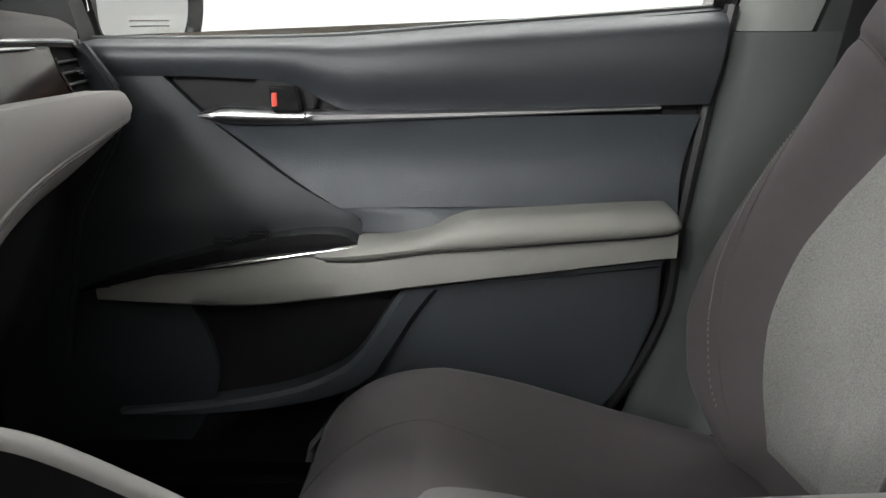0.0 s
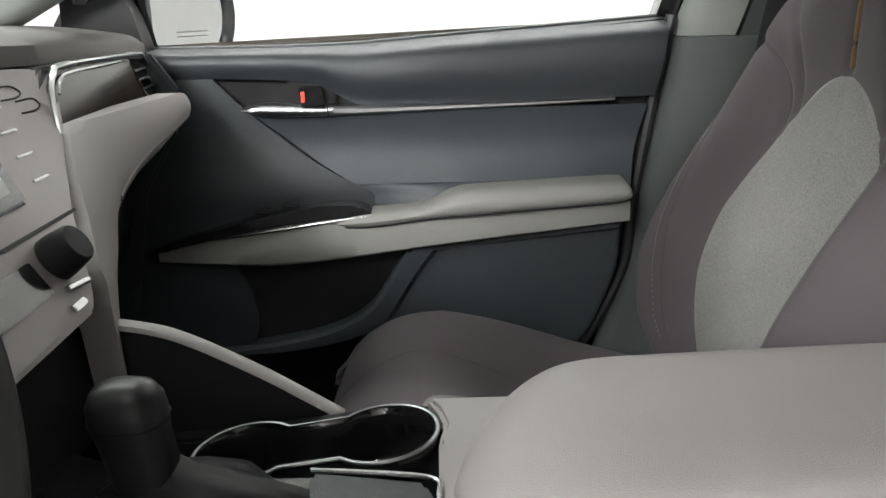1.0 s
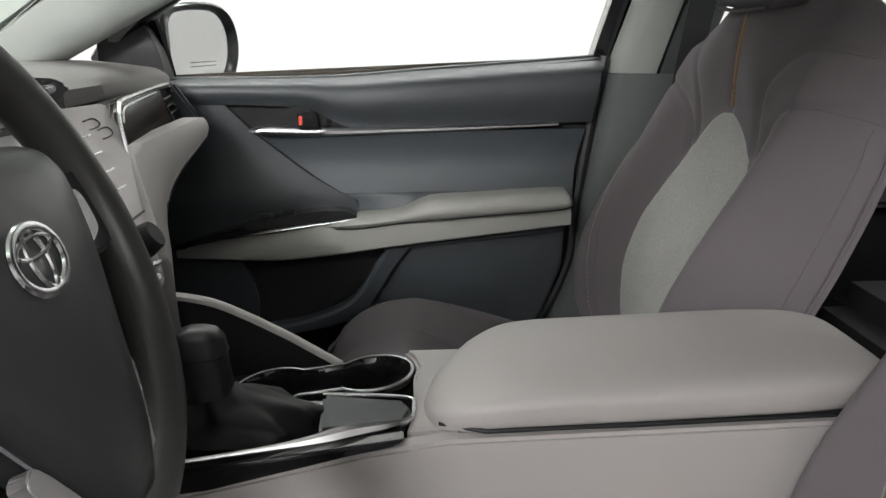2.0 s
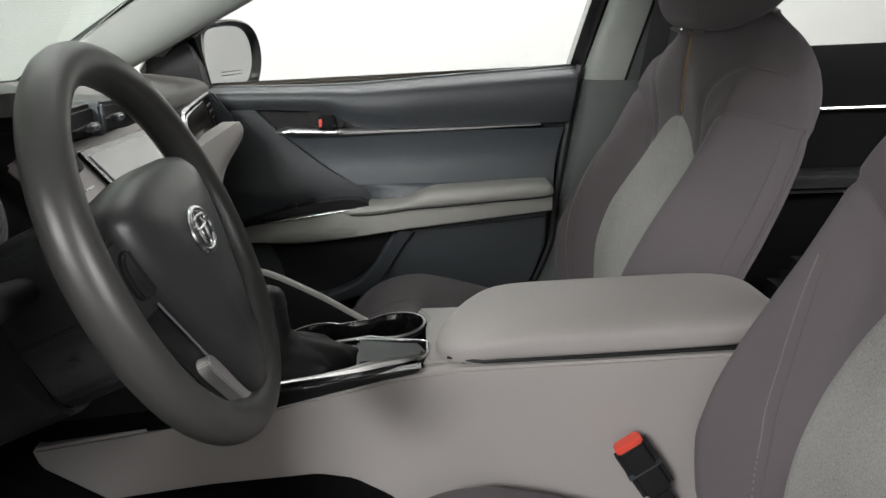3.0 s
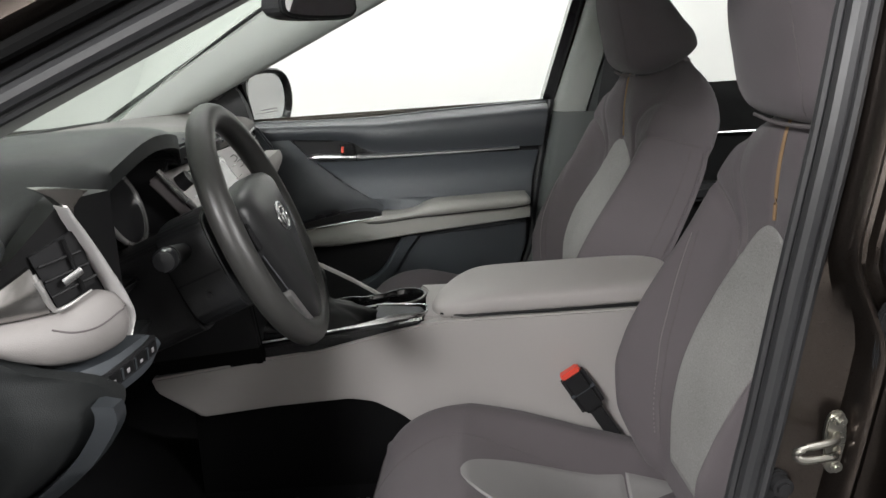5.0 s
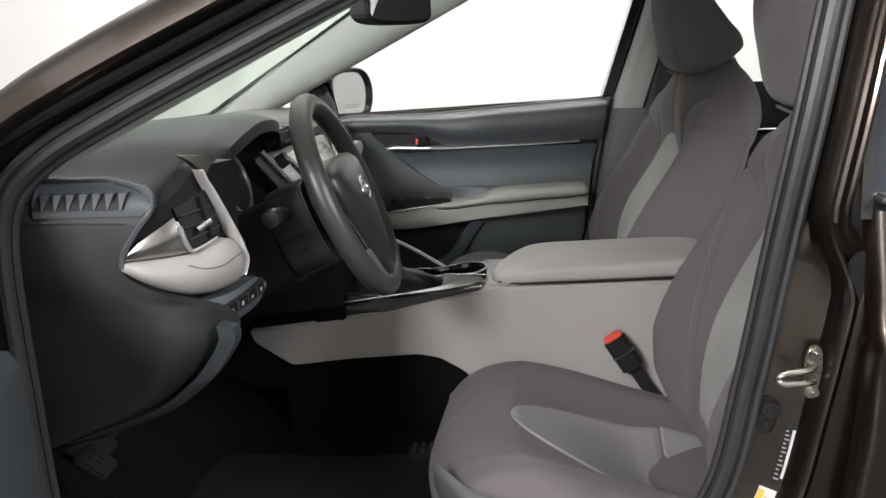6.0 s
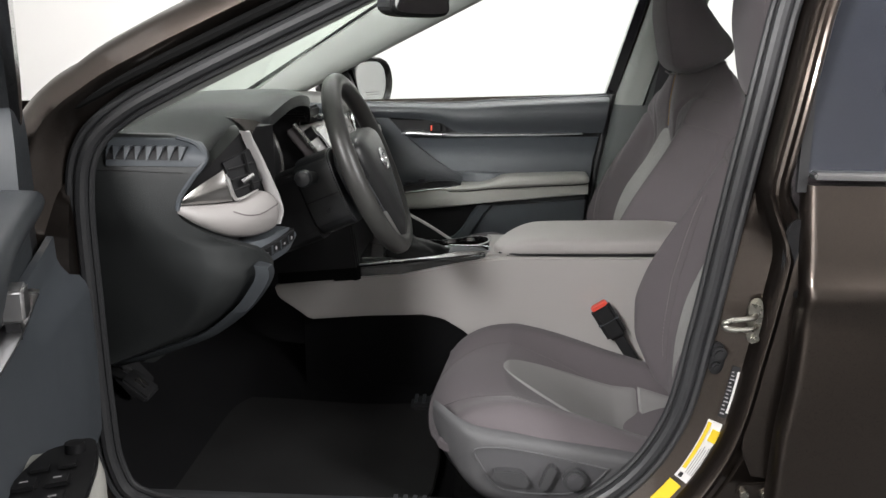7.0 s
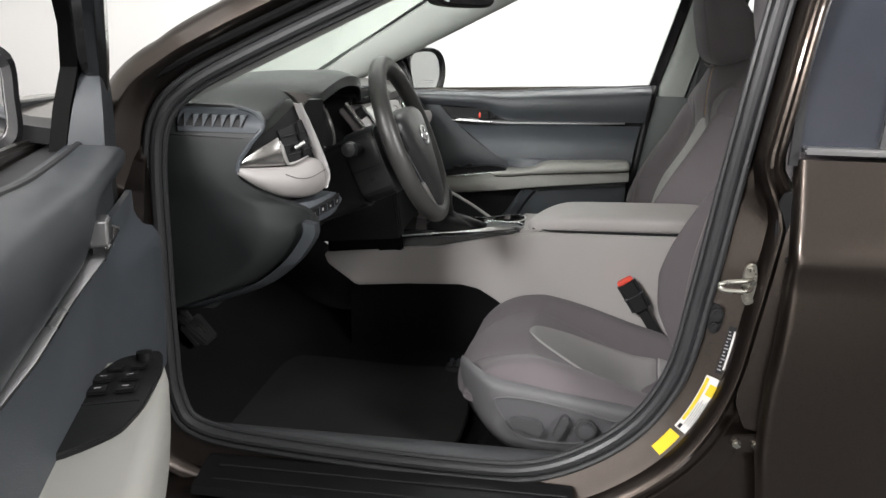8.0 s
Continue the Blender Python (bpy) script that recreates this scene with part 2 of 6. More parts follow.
def slab(outline, a, b, axis="y", bevel=0.003, seg=2):
    """A plate with the outline, from a to b along the axis. For y the outline is (x, z), for z (x, y), for x (y, z)."""
    def at(p, w):
        return {"y": (p[0], w, p[1]), "z": (p[0], p[1], w), "x": (w, p[0], p[1])}[axis]
    bm = bmesh.new()
    A = [bm.verts.new(at(p, a)) for p in outline]
    B = [bm.verts.new(at(p, b)) for p in outline]
    n = len(A)
    bm.faces.new(A)
    bm.faces.new(B)
    for i in range(n):
        bm.faces.new((A[i], A[(i + 1) % n], B[(i + 1) % n], B[i]))
    bmesh.ops.recalc_face_normals(bm, faces=bm.faces)
    if bevel:
        bmesh.ops.bevel(bm, geom=list(bm.edges), offset=bevel, segments=seg, affect="EDGES", clamp_overlap=True)
    return bm


def box(x0, x1, y0, y1, z0, z1, bevel=0.003, seg=2):
    return slab([(x0, z0), (x1, z0), (x1, z1), (x0, z1)], y0, y1, "y", bevel, seg)


def moved(bm, m):
    bmesh.ops.transform(bm, matrix=m, verts=bm.verts)
    return bm


def disc(r, h, n=28, bevel=0.001):
    """A round plate along z."""
    bm = bmesh.new()
    bmesh.ops.create_cone(bm, cap_ends=True, segments=n, radius1=r, radius2=r, depth=h)
    if bevel:
        es = [e for e in bm.edges if abs(e.verts[0].co.z - e.verts[1].co.z) < 1e-6]
        bmesh.ops.bevel(bm, geom=es, offset=bevel, segments=2, affect="EDGES")
    return bm


def lathe(profile, n=32):
    """Turned about z: profile of (radius, z)."""
    return loft([[(max(r, 1e-4) * math.cos(2 * math.pi * j / n), max(r, 1e-4) * math.sin(2 * math.pi * j / n), z) for j in range(n)] for r, z in profile])


def smooth2(pts, n=6, closed=True):
    return [(p[0], p[1]) for p in spline([(a, b, 0) for a, b in pts], n, closed)]


# ---- the studio ----
# Floor is out of view; kept dark for the paint's reflections and bounce.
part("floor", box(-8, 8, -7, 6.5, -0.1, 0.0, 0), M["floor_grey"], None)
tagged(bpy.data.objects["floor"], "smooth dark grey studio floor under the car, out of view", "floor", kind="structure")
for nm, b in (("wall_far", (-8, 8, 6.3, 6.5, 0, 5)), ("wall_near", (-8, 8, -7, -6.8, 0, 5)), ("wall_front", (-8, -7.8, -6.8, 6.3, 0, 5)), ("wall_back", (7.8, 8, -6.8, 6.3, 0, 5))):
    tagged(part(nm, box(*b, 0), M["white_wall"], None), "plain white studio wall lit from above", "wall", kind="structure")
tagged(part("ceiling", box(-8, 8, -7, 6.5, 5.0, 5.1, 0), M["white_wall"], None), "white studio ceiling", "ceiling", kind="structure")


# ---- seats ----
def seat(side, dx, bdz, cdx, dz, cx, name, label, power):
    """A front seat. side: +1 for the one whose door is at +y."""
    root = thing(name, label, "car seat", group="front seats", at=(0, 0, 0))
    bx = dx
    iw, ish = (1.12, 0.04) if side > 0 else (1.07, 0.08)
    bz = bdz
    Wf = fcurve([0.40, 0.48, 0.56, 0.70, 0.84, 0.90, 0.95, 0.99, 1.02, 1.045], [0.205, 0.228, 0.245, 0.253, 0.253, 0.249, 0.234, 0.205, 0.168, 0.115])
    Cf = fcurve([0.40, 0.50, 0.60, 0.70, 0.78, 0.84, 0.93, 1.0, 1.03, 1.05], [0.378, 0.386, 0.408, 0.445, 0.470, 0.481, 0.482, 0.489, 0.503, 0.530])
    Rf = fcurve([0.36, 0.445, 0.51, 0.57, 0.625, 0.69, 0.75, 0.81, 0.875, 0.945, 0.98, 1.01, 1.05], [0.385, 0.338, 0.314, 0.312, 0.326, 0.356, 0.391, 0.428, 0.463, 0.496, 0.525, 0.552, 0.575])
    Ef = fcurve([0.40, 0.70, 0.87, 0.95, 1.0, 1.05], [0.105, 0.120, 0.118, 0.085, 0.050, 0.020])
    Kf = fcurve([0.40, 0.55, 0.62, 0.70, 0.80, 0.87, 0.93, 0.98, 1.02, 1.05], [0.470, 0.482, 0.500, 0.526, 0.574, 0.622, 0.646, 0.638, 0.616, 0.590])
    Lf = fcurve([0.44, 0.52, 0.60, 0.66, 0.72, 0.78, 0.82, 0.845, 0.858, 0.866], [0.42, 0.485, 0.512, 0.514, 0.482, 0.39, 0.28, 0.18, 0.10, 0.02])

    def rim(q, z):
        """The insert's edge, as a share of the half width."""
        return Lf(z) * (q * iw + ish)
    LINES = [[(0.0, 0.873), (0.0, 0.95), (0.0, 1.03)]]
    for q in (-1, 1):
        LINES += [[(rim(q, 0.785) + q * 0.03, 0.787), (rim(q, 0.785) * 0.5 + q * 0.26, 0.822), (q * 0.55, 0.856), (q * 0.73, 0.888), (q * 0.88, 0.893), (q * 0.985, 0.872)],
                  [(rim(q, 0.81) + q * 0.03, 0.812), (rim(q, 0.80) * 0.5 + q * 0.20, 0.862), (q * 0.46, 0.911), (q * 0.63, 0.951), (q * 0.80, 0.966), (q * 0.96, 0.955)],
                  [(q * a + max(0, q) * 0.10, b) for a, b in ((0.58, 0.46), (0.60, 0.58), (0.62, 0.627), (0.645, 0.688), (0.68, 0.753), (0.72, 0.815))]]
    LINES = [[(p[0], p[1]) for p in spline([(a, b, 0) for a, b in l], 8)] for l in LINES]
    fine = [[(p[0], p[1]) for p in spline([(a, b, 0) for a, b in l], 6)] for l in LINES]
    dots = np.array([(a * 0.25, b) for l in fine for a, b in l])
    deep = np.array([0.005 if k == 0 else (0.0030 if k % 3 == 0 else 0.0062) for k, l in enumerate(fine) for _ in l])

    def face(u, z, off=0.0):
        """Front of the backrest: u from -1 to 1 across, z up."""
        au = abs(u)
        c, r = Cf(z), Rf(z)
        bol = math.exp(-((au - 0.80) / 0.17) ** 2)
        over = max(0.0, r - c)
        x = c - max(0.0, c - r) * bol + over * min(1.0, au / 0.8) ** 2.0
        x += Ef(z) * max(0.0, (au - 0.80) / 0.20) ** 1.7
        x -= 0.010 * math.exp(-((au - 0.34) / 0.20) ** 2) * math.exp(-((z - 0.93) / 0.06) ** 2)
        d = (dots[:, 0] - u * 0.25) ** 2 + (dots[:, 1] - z) ** 2
        k = int(np.argmin(d))
        x += deep[k] * math.exp(-d[k] / (0.0075 if deep[k] > 0.004 else 0.0045) ** 2) - off
        x -= 0.020 * max(0.0, side) * max(0.0, u) ** 0.7
        return Vector((x + bx, cx + side * Wf(z) * u, z + bz))

    rings = []
    for i in range(141):
        z = 0.40 + 0.65 * i / 140
        ring = [face(-1 + 2 * j / 120, z) for j in range(121)]
        W, xa, xb = Wf(z), ring[-1].x, max(Kf(z) + bx, ring[-1].x + 0.012)
        for j in range(1, 20):
            a = math.pi * j / 20
            ring.append(Vector((xa + (xb - xa) * math.sin(a) ** 0.45, cx + side * W * math.copysign(abs(math.cos(a)) ** 0.6, math.cos(a)), z + bz)))
        rings.append(ring)
    top = [p.copy() for p in rings[-1]]
    mid = sum(top, Vector()) / len(top)
    for k, q in ((0.006, 0.85), (0.009, 0.6), (0.010, 0.3)):
        rings.append([mid + (p - mid) * q + Vector((0, 0, k)) for p in top])
    back = part("backrest", loft(rings), M["fabric"], root, "taupe fabric backrest with side bolsters", angle=60)

    # grey insert set into the backrest

    def ins(u, v):
        z = 0.44 + 0.426 * v
        w = -1 + 2 * u
        e = min((1 - abs(w)) * Lf(z) / 0.5, min(v, 1 - v) * 2)
        return face((w * iw + ish) * Lf(z), z, 0.0038 * min(1, e * 14) - 0.0006)
    part("backrest_insert", sheet(ins, 64, 110, 0.004, (1, 0, 0)), M["insert"], root, "heathered grey cloth insert")

    def seam(line, r, m, name="seam", off=0.0):
        part(name, tube([face(u, z, off) for u, z in line], r, 6), m, root)
    seam(LINES[0], 0.0029, M["thread_tan"], "tan_seam", 0.0026)
    for l in LINES[1:]:
        seam(l, 0.0011, M["stitch"], "seam", 0.0004)
    # stitches beside the bolster seams
    for q in (3, 6):
        bm = bmesh.new()
        for k in range(2, len(LINES[q]) - 1):
            for h in (0.2, 0.7):
                (u0, z0), (u1, z1) = LINES[q][k - 1], LINES[q][k]
                p = face(u0 + (u1 - u0) * h + (0.022 if u0 > 0 else -0.022), z0 + (z1 - z0) * h, 0.0006)
                bmesh.ops.create_cube(bm, size=1.0, matrix=Matrix.Translation(p) @ Matrix.Diagonal((0.0012, 0.0012, 0.0042, 1)))
        part("stitching", bm, M["stitch_light"], root, "pale stitches along the bolster")
    for q in (-1, 1):
        part("piping", tube([face(q * 0.992, 0.45 + 0.42 * k / 30, 0.0) for k in range(31)], 0.0032, 6), M["fabric"], root)
        part("piping_line", tube([face(q * 0.965, 0.45 + 0.42 * k / 30, 0.0) for k in range(31)], 0.0009, 6), M["stitch"], root)

    # headrest, deep at its foot and thin at its top
    rings = []
    Hw = fcurve([1.012, 1.03, 1.07, 1.12, 1.20, 1.25, 1.275], [0.095, 0.125, 0.145, 0.146, 0.134, 0.112, 0.07])
    Hx = fcurve([1.012, 1.025, 1.05, 1.10, 1.18, 1.25, 1.275], [0.500, 0.470, 0.452, 0.440, 0.428, 0.430, 0.455])
    Hb = fcurve([1.012, 1.03, 1.06, 1.095, 1.14, 1.20, 1.25, 1.275], [0.565, 0.605, 0.626, 0.618, 0.586, 0.540, 0.515, 0.500])
    lift = fcurve([1.012, 1.08, 1.15, 1.275], [0.030, 0.014, 0.0, 0.0])

    def head(a, z):
        W, x0, D = Hw(z), Hx(z), Hb(z) - Hx(z)
        c, q = math.cos(a), math.sin(a)
        x = x0 + D / 2 - D / 2 * math.copysign(abs(c) ** 0.62, c)
        return Vector((x + bx, cx + W * math.copysign(abs(q) ** 0.72, q), z + bz + lift(z) * max(0.0, (x - 0.49) / 0.12)))
    for i in range(33):
        rings.append([head(2 * math.pi * j / 56, 1.012 + 0.263 * i / 32) for j in range(56)])
    hr = part("headrest", loft(rings), M["fabric"], root, "taupe fabric headrest", angle=60)
    for a in (-0.62, 0.62):
        part("headrest_seam", tube([head(a, 1.03 + 0.225 * k / 20) for k in range(21)], 0.0011, 6), M["stitch"], hr)
    part("headrest_collar", tube(spline([(0.482 + bx, cx - 0.085, 1.016 + bz), (0.478 + bx, cx, 1.012 + bz), (0.482 + bx, cx + 0.085, 1.016 + bz)], 6), 0.0028, 8), M["stitch"], root)
    for q in (-0.05, 0.05):
        part("headrest_post", tube([(0.545 + bx, cx + q, 0.98 + bz), (0.545 + bx, cx + q, 1.06 + bz)], 0.006, 10), M["chrome"], root)

    # cushion
    Xf = fcurve([-1, -0.8, 0, 0.8, 1], [-0.022, -0.097, -0.13, -0.097, -0.022])

    def cush(u, v, off=0.0):
        """Top of the cushion: u from -1 to 1 across, v from the front edge to the rear."""
        W = 0.262
        au = abs(u)
        x = Xf(u) + (0.46 - Xf(u)) * v
        z = 0.484 + 0.006 * math.sin(math.pi * min(v * 1.6, 1)) - 0.165 * max(0, v - 0.26) ** 1.1
        z += (0.024 if power else 0.042) * math.exp(-((au - 0.78) / 0.24) ** 2)
        z -= 0.066 * max(0, 1 - (au / 0.70) ** 2) * min(1, max(0, (v - 0.25) / 0.4))
        z -= 0.062 * max(0, (au - 0.74) / 0.26) ** 2.6
        t = min(1.0, max(0.0, 1 - v / 0.21))
        z -= 0.082 * (1 - math.sqrt(1 - t * t * 0.985)) + 0.012 * max(0, (0.45 - v) / 0.45) ** 1.5
        return Vector((x + cdx, cx + side * W * u, z + off + dz))
    rings = []
    nv = 88
    for i in range(nv + 1):
        v = i / nv
        lo = 0.36 + 0.065 * max(0, min(1, (0.5 - v) / 0.2)) + dz
        r = [cush(-1 + 2 * j / 80, v) for j in range(81)]
        r = [Vector((q.x, q.y, max(q.z, lo + 0.014) if abs(q.y - cx) > 0.20 else q.z)) for q in r]
        ring = r + [Vector((r[-1].x, r[-1].y, lo + 0.01)), Vector((r[-1].x, r[-1].y - side * 0.02, lo))] + [Vector((r[0].x, r[0].y + side * 0.02, lo)), Vector((r[0].x, r[0].y, lo + 0.01))]
        rings.append(ring)
    first = rings[0]
    low = [[Vector((p.x + a, p.y, min(p.z, 0.425 + dz) if p.z < 0.44 + dz else p.z - (p.z - 0.388 - 0.045 * min(1, abs(p.y - cx) / 0.255) ** 4 - dz) * b)) for p in first] for a, b in ((0.012, 0.99), (0.003, 0.85), (-0.002, 0.6), (-0.002, 0.3))]
    part("cushion", loft(low + rings, caps=False), M["fabric"], root, "taupe fabric seat cushion with raised sides", angle=60)
    Nf = fcurve([0.0, 0.03, 0.12, 0.35, 0.7, 1.0], [0.02, 0.10, 0.20, 0.32, 0.42, 0.49])

    def cins(u, v):
        w = -1 + 2 * u
        e = min(1 - abs(w), min(v, 1 - v) * 2)
        vv = 0.25 + 0.495 * v
        return cush(w * Nf(v) - 0.09 + 0.04 * v, vv, 0.0045 * min(1, e * 12) - 0.0005)
    part("cushion_insert", sheet(cins, 48, 60, 0.004, (0, 0, -1)), M["insert_plain"], root, "grey cloth leaf-shaped insert")

    def strip(u, v):
        w = -1 + 2 * u
        e = min(1 - abs(w), min(v, 1 - v) * 2)
        return cush(w * 0.50 - 0.05, 0.748 + 0.16 * v, 0.007 * min(1, e * 12) - 0.0005)
    part("cushion_strip", sheet(strip, 40, 20, 0.004, (0, 0, -1)), M["insert_plain"], root, "pale grey strip at the cushion's rear")
    for us in (1, -1):
        pts = [cush(us * u, v, 0.0005) for u, v in [(p[0], p[1]) for p in spline([(0.30, 0.015, 0), (0.42, 0.10, 0), (0.50, 0.22, 0), (0.48, 0.42, 0), (0.46, 0.66, 0)], 8)]]
        part("seam", tube(pts, 0.0005, 6), M["stitch"], root)

    # plastic base with the side panel
    yo = cx + side * 0.262
    s = side
    ptop = fcurve([-0.112, -0.09, -0.074, 0.0, 0.10, 0.24, 0.40], [0.482, 0.490, 0.489, 0.479, 0.466, 0.444, 0.425])
    pbot = fcurve([-0.112, -0.085, -0.033, 0.0, 0.086, 0.25, 0.40], [0.448, 0.412, 0.366, 0.347, 0.336, 0.340, 0.365])

    def side_shape(u, v):
        x = -0.112 + 0.512 * u
        y = yo + s * (0.006 + 0.004 * math.sin(math.pi * v) - 0.105 * max(0, (-0.015 - x) / 0.097) ** 2.2 - 0.006 * max(0, (v - 0.9) / 0.1) ** 2 - 0.016 * max(0, (0.25 - v) / 0.25) ** 2)
        return (x + cdx, y, pbot(x) + (ptop(x) - (0 if power else 0.03) - pbot(x)) * v + dz)
    side_panel = part("side_panel", sheet(side_shape, 40, 18, 0.022, (0, -s, 0)), M["seat_plastic"], root, "grey plastic seat base panel", 60)
    # Near-black block down to the floor, put in for the shade below.
    part("seat_base", box(-0.07 + cdx, 0.40 + cdx, cx - 0.22, cx + 0.22, 0.274, 0.345 + dz, 0.012), M["near_black"], root)
    part("front_skirt", sheet(lambda u, v: (-0.106 + cdx + 0.05 * v * v + 0.05 * (2 * u - 1) ** 6, cx + 0.19 * (2 * u - 1), 0.40 - 0.075 * v + dz), 16, 6, 0.012, (1, 0, 0)), M["black"], root)
    for k in (-0.19, 0.19):
        part("rail", box(-0.14 + cdx, 0.44 + cdx, cx + k - 0.02, cx + k + 0.02, 0.272, 0.30, 0.004), M["black"], root)
        part("rail_foot", box(-0.02 + cdx, 0.34 + cdx, cx + k - 0.012, cx + k + 0.012, 0.298, 0.345 + dz, 0.003), M["black"], root)
    for k in (-0.215, 0.215):
        rc = part("rail_cover", box(-0.19 + cdx, -0.10 + cdx, cx + k - 0.026, cx + k + 0.026, 0.272, 0.312, 0.008), M["black"], root)
        for j in range(4):
            part("cover_rib", box(-0.182 + 0.018 * j + cdx, -0.174 + 0.018 * j + cdx, cx + k - 0.022, cx + k + 0.022, 0.311, 0.3155, 0.001), M["trim_dark"], rc)
    if power:
        y = yo + s * 0.0105
        dk = mat("dark_seat_plastic", (0.075, 0.074, 0.078), 0.5, bump=0.2)
        out = [(-0.028, 0.456), (0.023, 0.460), (0.102, 0.448), (0.188, 0.429), (0.196, 0.424), (0.158, 0.386), (0.106, 0.376), (0.032, 0.379), (0.004, 0.395), (-0.018, 0.428)]
        out = smooth2(out, 4)
        part("switch_recess", slab(out, y - s * 0.004, y, "y", 0.001), dk, side_panel, "darker recessed switch plate")
        part("recess_lip", tube([(a, y, b) for a, b in out], 0.0022, 6, True, 1.0, (0, 1, 0)), M["seat_plastic"], side_panel)
        part("slide_switch", slab(smooth2([(0.004, 0.424), (0.048, 0.424), (0.064, 0.408), (0.062, 0.397), (0.047, 0.394), (0.010, 0.408)], 3), y, y + s * 0.016, "y", 0.004), M["switch_grey"], side_panel)
        part("recline_switch", slab(smooth2([(0.097, 0.434), (0.108, 0.434), (0.110, 0.424), (0.096, 0.393), (0.084, 0.391), (0.083, 0.400)], 3), y, y + s * 0.016, "y", 0.004), M["switch_grey"], side_panel)
        part("lumbar_switch", moved(disc(0.0205, 0.016, 32, 0.003), Matrix.Translation((0.142, y + s * 0.008, 0.411)) @ pose(0, 0, 0, 90)), M["switch_grey"], side_panel)
        part("knob_dish", moved(disc(0.0145, 0.004, 28, 0.0015), Matrix.Translation((0.142, y + s * 0.016, 0.411)) @ pose(0, 0, 0, 90)), dk, side_panel)
    return root


seat(1, 0.0, 0.024, -0.048, 0.0, 0.405, "passenger_seat", "taupe cloth front passenger seat with heathered grey insert", False)
seat(-1, 0.0, 0.0, 0.004, 0.0, -0.385, "driver_seat", "taupe cloth driver seat with grey insert and power switches", True)

# ---- steering wheel ----
sw = thing("steering_wheel", "black urethane steering wheel with chrome badge and silver spoke trim", "steering wheel")
WC, WT = Vector((-0.244, -0.368, 0.897)), radians(22.3)
WN = Vector((math.cos(WT), 0, math.sin(WT)))
WM = Matrix.Translation(WC) @ Matrix(((0, -math.sin(WT), math.cos(WT), 0), (1, 0, 0, 0), (0, math.cos(WT), math.sin(WT), 0), (0, 0, 0, 1)))
# wheel's own axes: x across the car, y up along the rim, z towards the driver


def wp(bm):
    return moved(bm, WM)


part("rim", wp(tube([(0.1645 * math.sin(2 * math.pi * k / 72), 0.1645 * math.cos(2 * math.pi * k / 72), 0) for k in range(72)], 0.0182, 16, True, 1.0, (0, 0, 1))), M["wheel"], sw)
hsh = smooth2([(-0.112, 0.030), (-0.106, 0.052), (-0.070, 0.064), (0, 0.068), (0.070, 0.064), (0.106, 0.052), (0.112, 0.030), (0.101, -0.012), (0.076, -0.062), (0.054, -0.104), (0.034, -0.138), (0.016, -0.154), (0, -0.156), (-0.016, -0.154), (-0.034, -0.138), (-0.054, -0.104), (-0.076, -0.062), (-0.101, -0.012)], 5)
hub = loft([[(x * k, y * k, z) for x, y in hsh] for k, z in ((0.94, -0.022), (1.0, -0.012), (1.0, 0.006), (0.97, 0.014), (0.86, 0.0215), (0.66, 0.0262), (0.40, 0.0285), (0.15, 0.029))])
hubo = part("airbag_cover", wp(hub), M["hub"], sw, "charcoal airbag cover", 60)
for sx in (-1, 1):
    part("cover_crease", wp(tube([(sx * 0.078, 0.050, 0.0185), (sx * 0.056, 0.0, 0.0252), (sx * 0.034, -0.080, 0.0218)], 0.0012, 6)), M["black"], hubo)
ring = [(0.019 * math.cos(2 * math.pi * k / 40), 0.0135 * math.sin(2 * math.pi * k / 40), 0.0300) for k in range(40)]
part("badge_ring", wp(moved(tube(ring, 0.0022, 8, True), Matrix.Diagonal((1.4, 1.4, 1, 1)))), M["chrome"], hubo, "chrome oval badge")
part("badge_inner", wp(tube([(0.0095 * math.cos(2 * math.pi * k / 30), 0.017 * math.sin(2 * math.pi * k / 30), 0.0300) for k in range(30)], 0.0018, 8, True)), M["chrome"], hubo)
part("badge_bar", wp(tube([(0.020 * math.cos(2 * math.pi * k / 30), 0.007 + 0.0055 * math.sin(2 * math.pi * k / 30), 0.0302) for k in range(30)], 0.0016, 8, True)), M["chrome"], hubo)
for sx in (-1, 1):
    sp = slab(smooth2([(sx * 0.07, 0.035), (sx * 0.12, 0.038), (sx * 0.158, 0.03), (sx * 0.158, -0.02), (sx * 0.12, -0.025), (sx * 0.07, -0.02)], 4), -0.018, 0.006, "z", 0.006, 3)
    spo = part("spoke", wp(sp), M["black"], sw, "black spoke with control buttons")
    part("button_pad", wp(slab(smooth2([(sx * 0.088, 0.022), (sx * 0.105, 0.027), (sx * 0.128, 0.02), (sx * 0.128, -0.008), (sx * 0.105, -0.014), (sx * 0.088, -0.008)], 4), 0.004, 0.011, "z", 0.002)), M["gloss_black"], spo)
    part("spoke_trim", wp(slab(smooth2([(sx * 0.064, -0.088), (sx * 0.078, -0.094), (sx * 0.056, -0.130), (sx * 0.036, -0.160), (sx * 0.024, -0.163), (sx * 0.020, -0.155), (sx * 0.038, -0.134)], 4), -0.004, 0.0085, "z", 0.002)), M["silver"], sw, "satin silver spoke trim")
    part("cover_highlight", wp(tube(spline([(sx * 0.1125, 0.028, 0.004), (sx * 0.1015, -0.012, 0.004), (sx * 0.0765, -0.062, 0.004), (sx * 0.0545, -0.104, 0.004), (sx * 0.0345, -0.138, 0.004)], 6), 0.0012, 6)), M["edge_highlight"], hubo, "thin pale line for the highlight along the cover's edge")
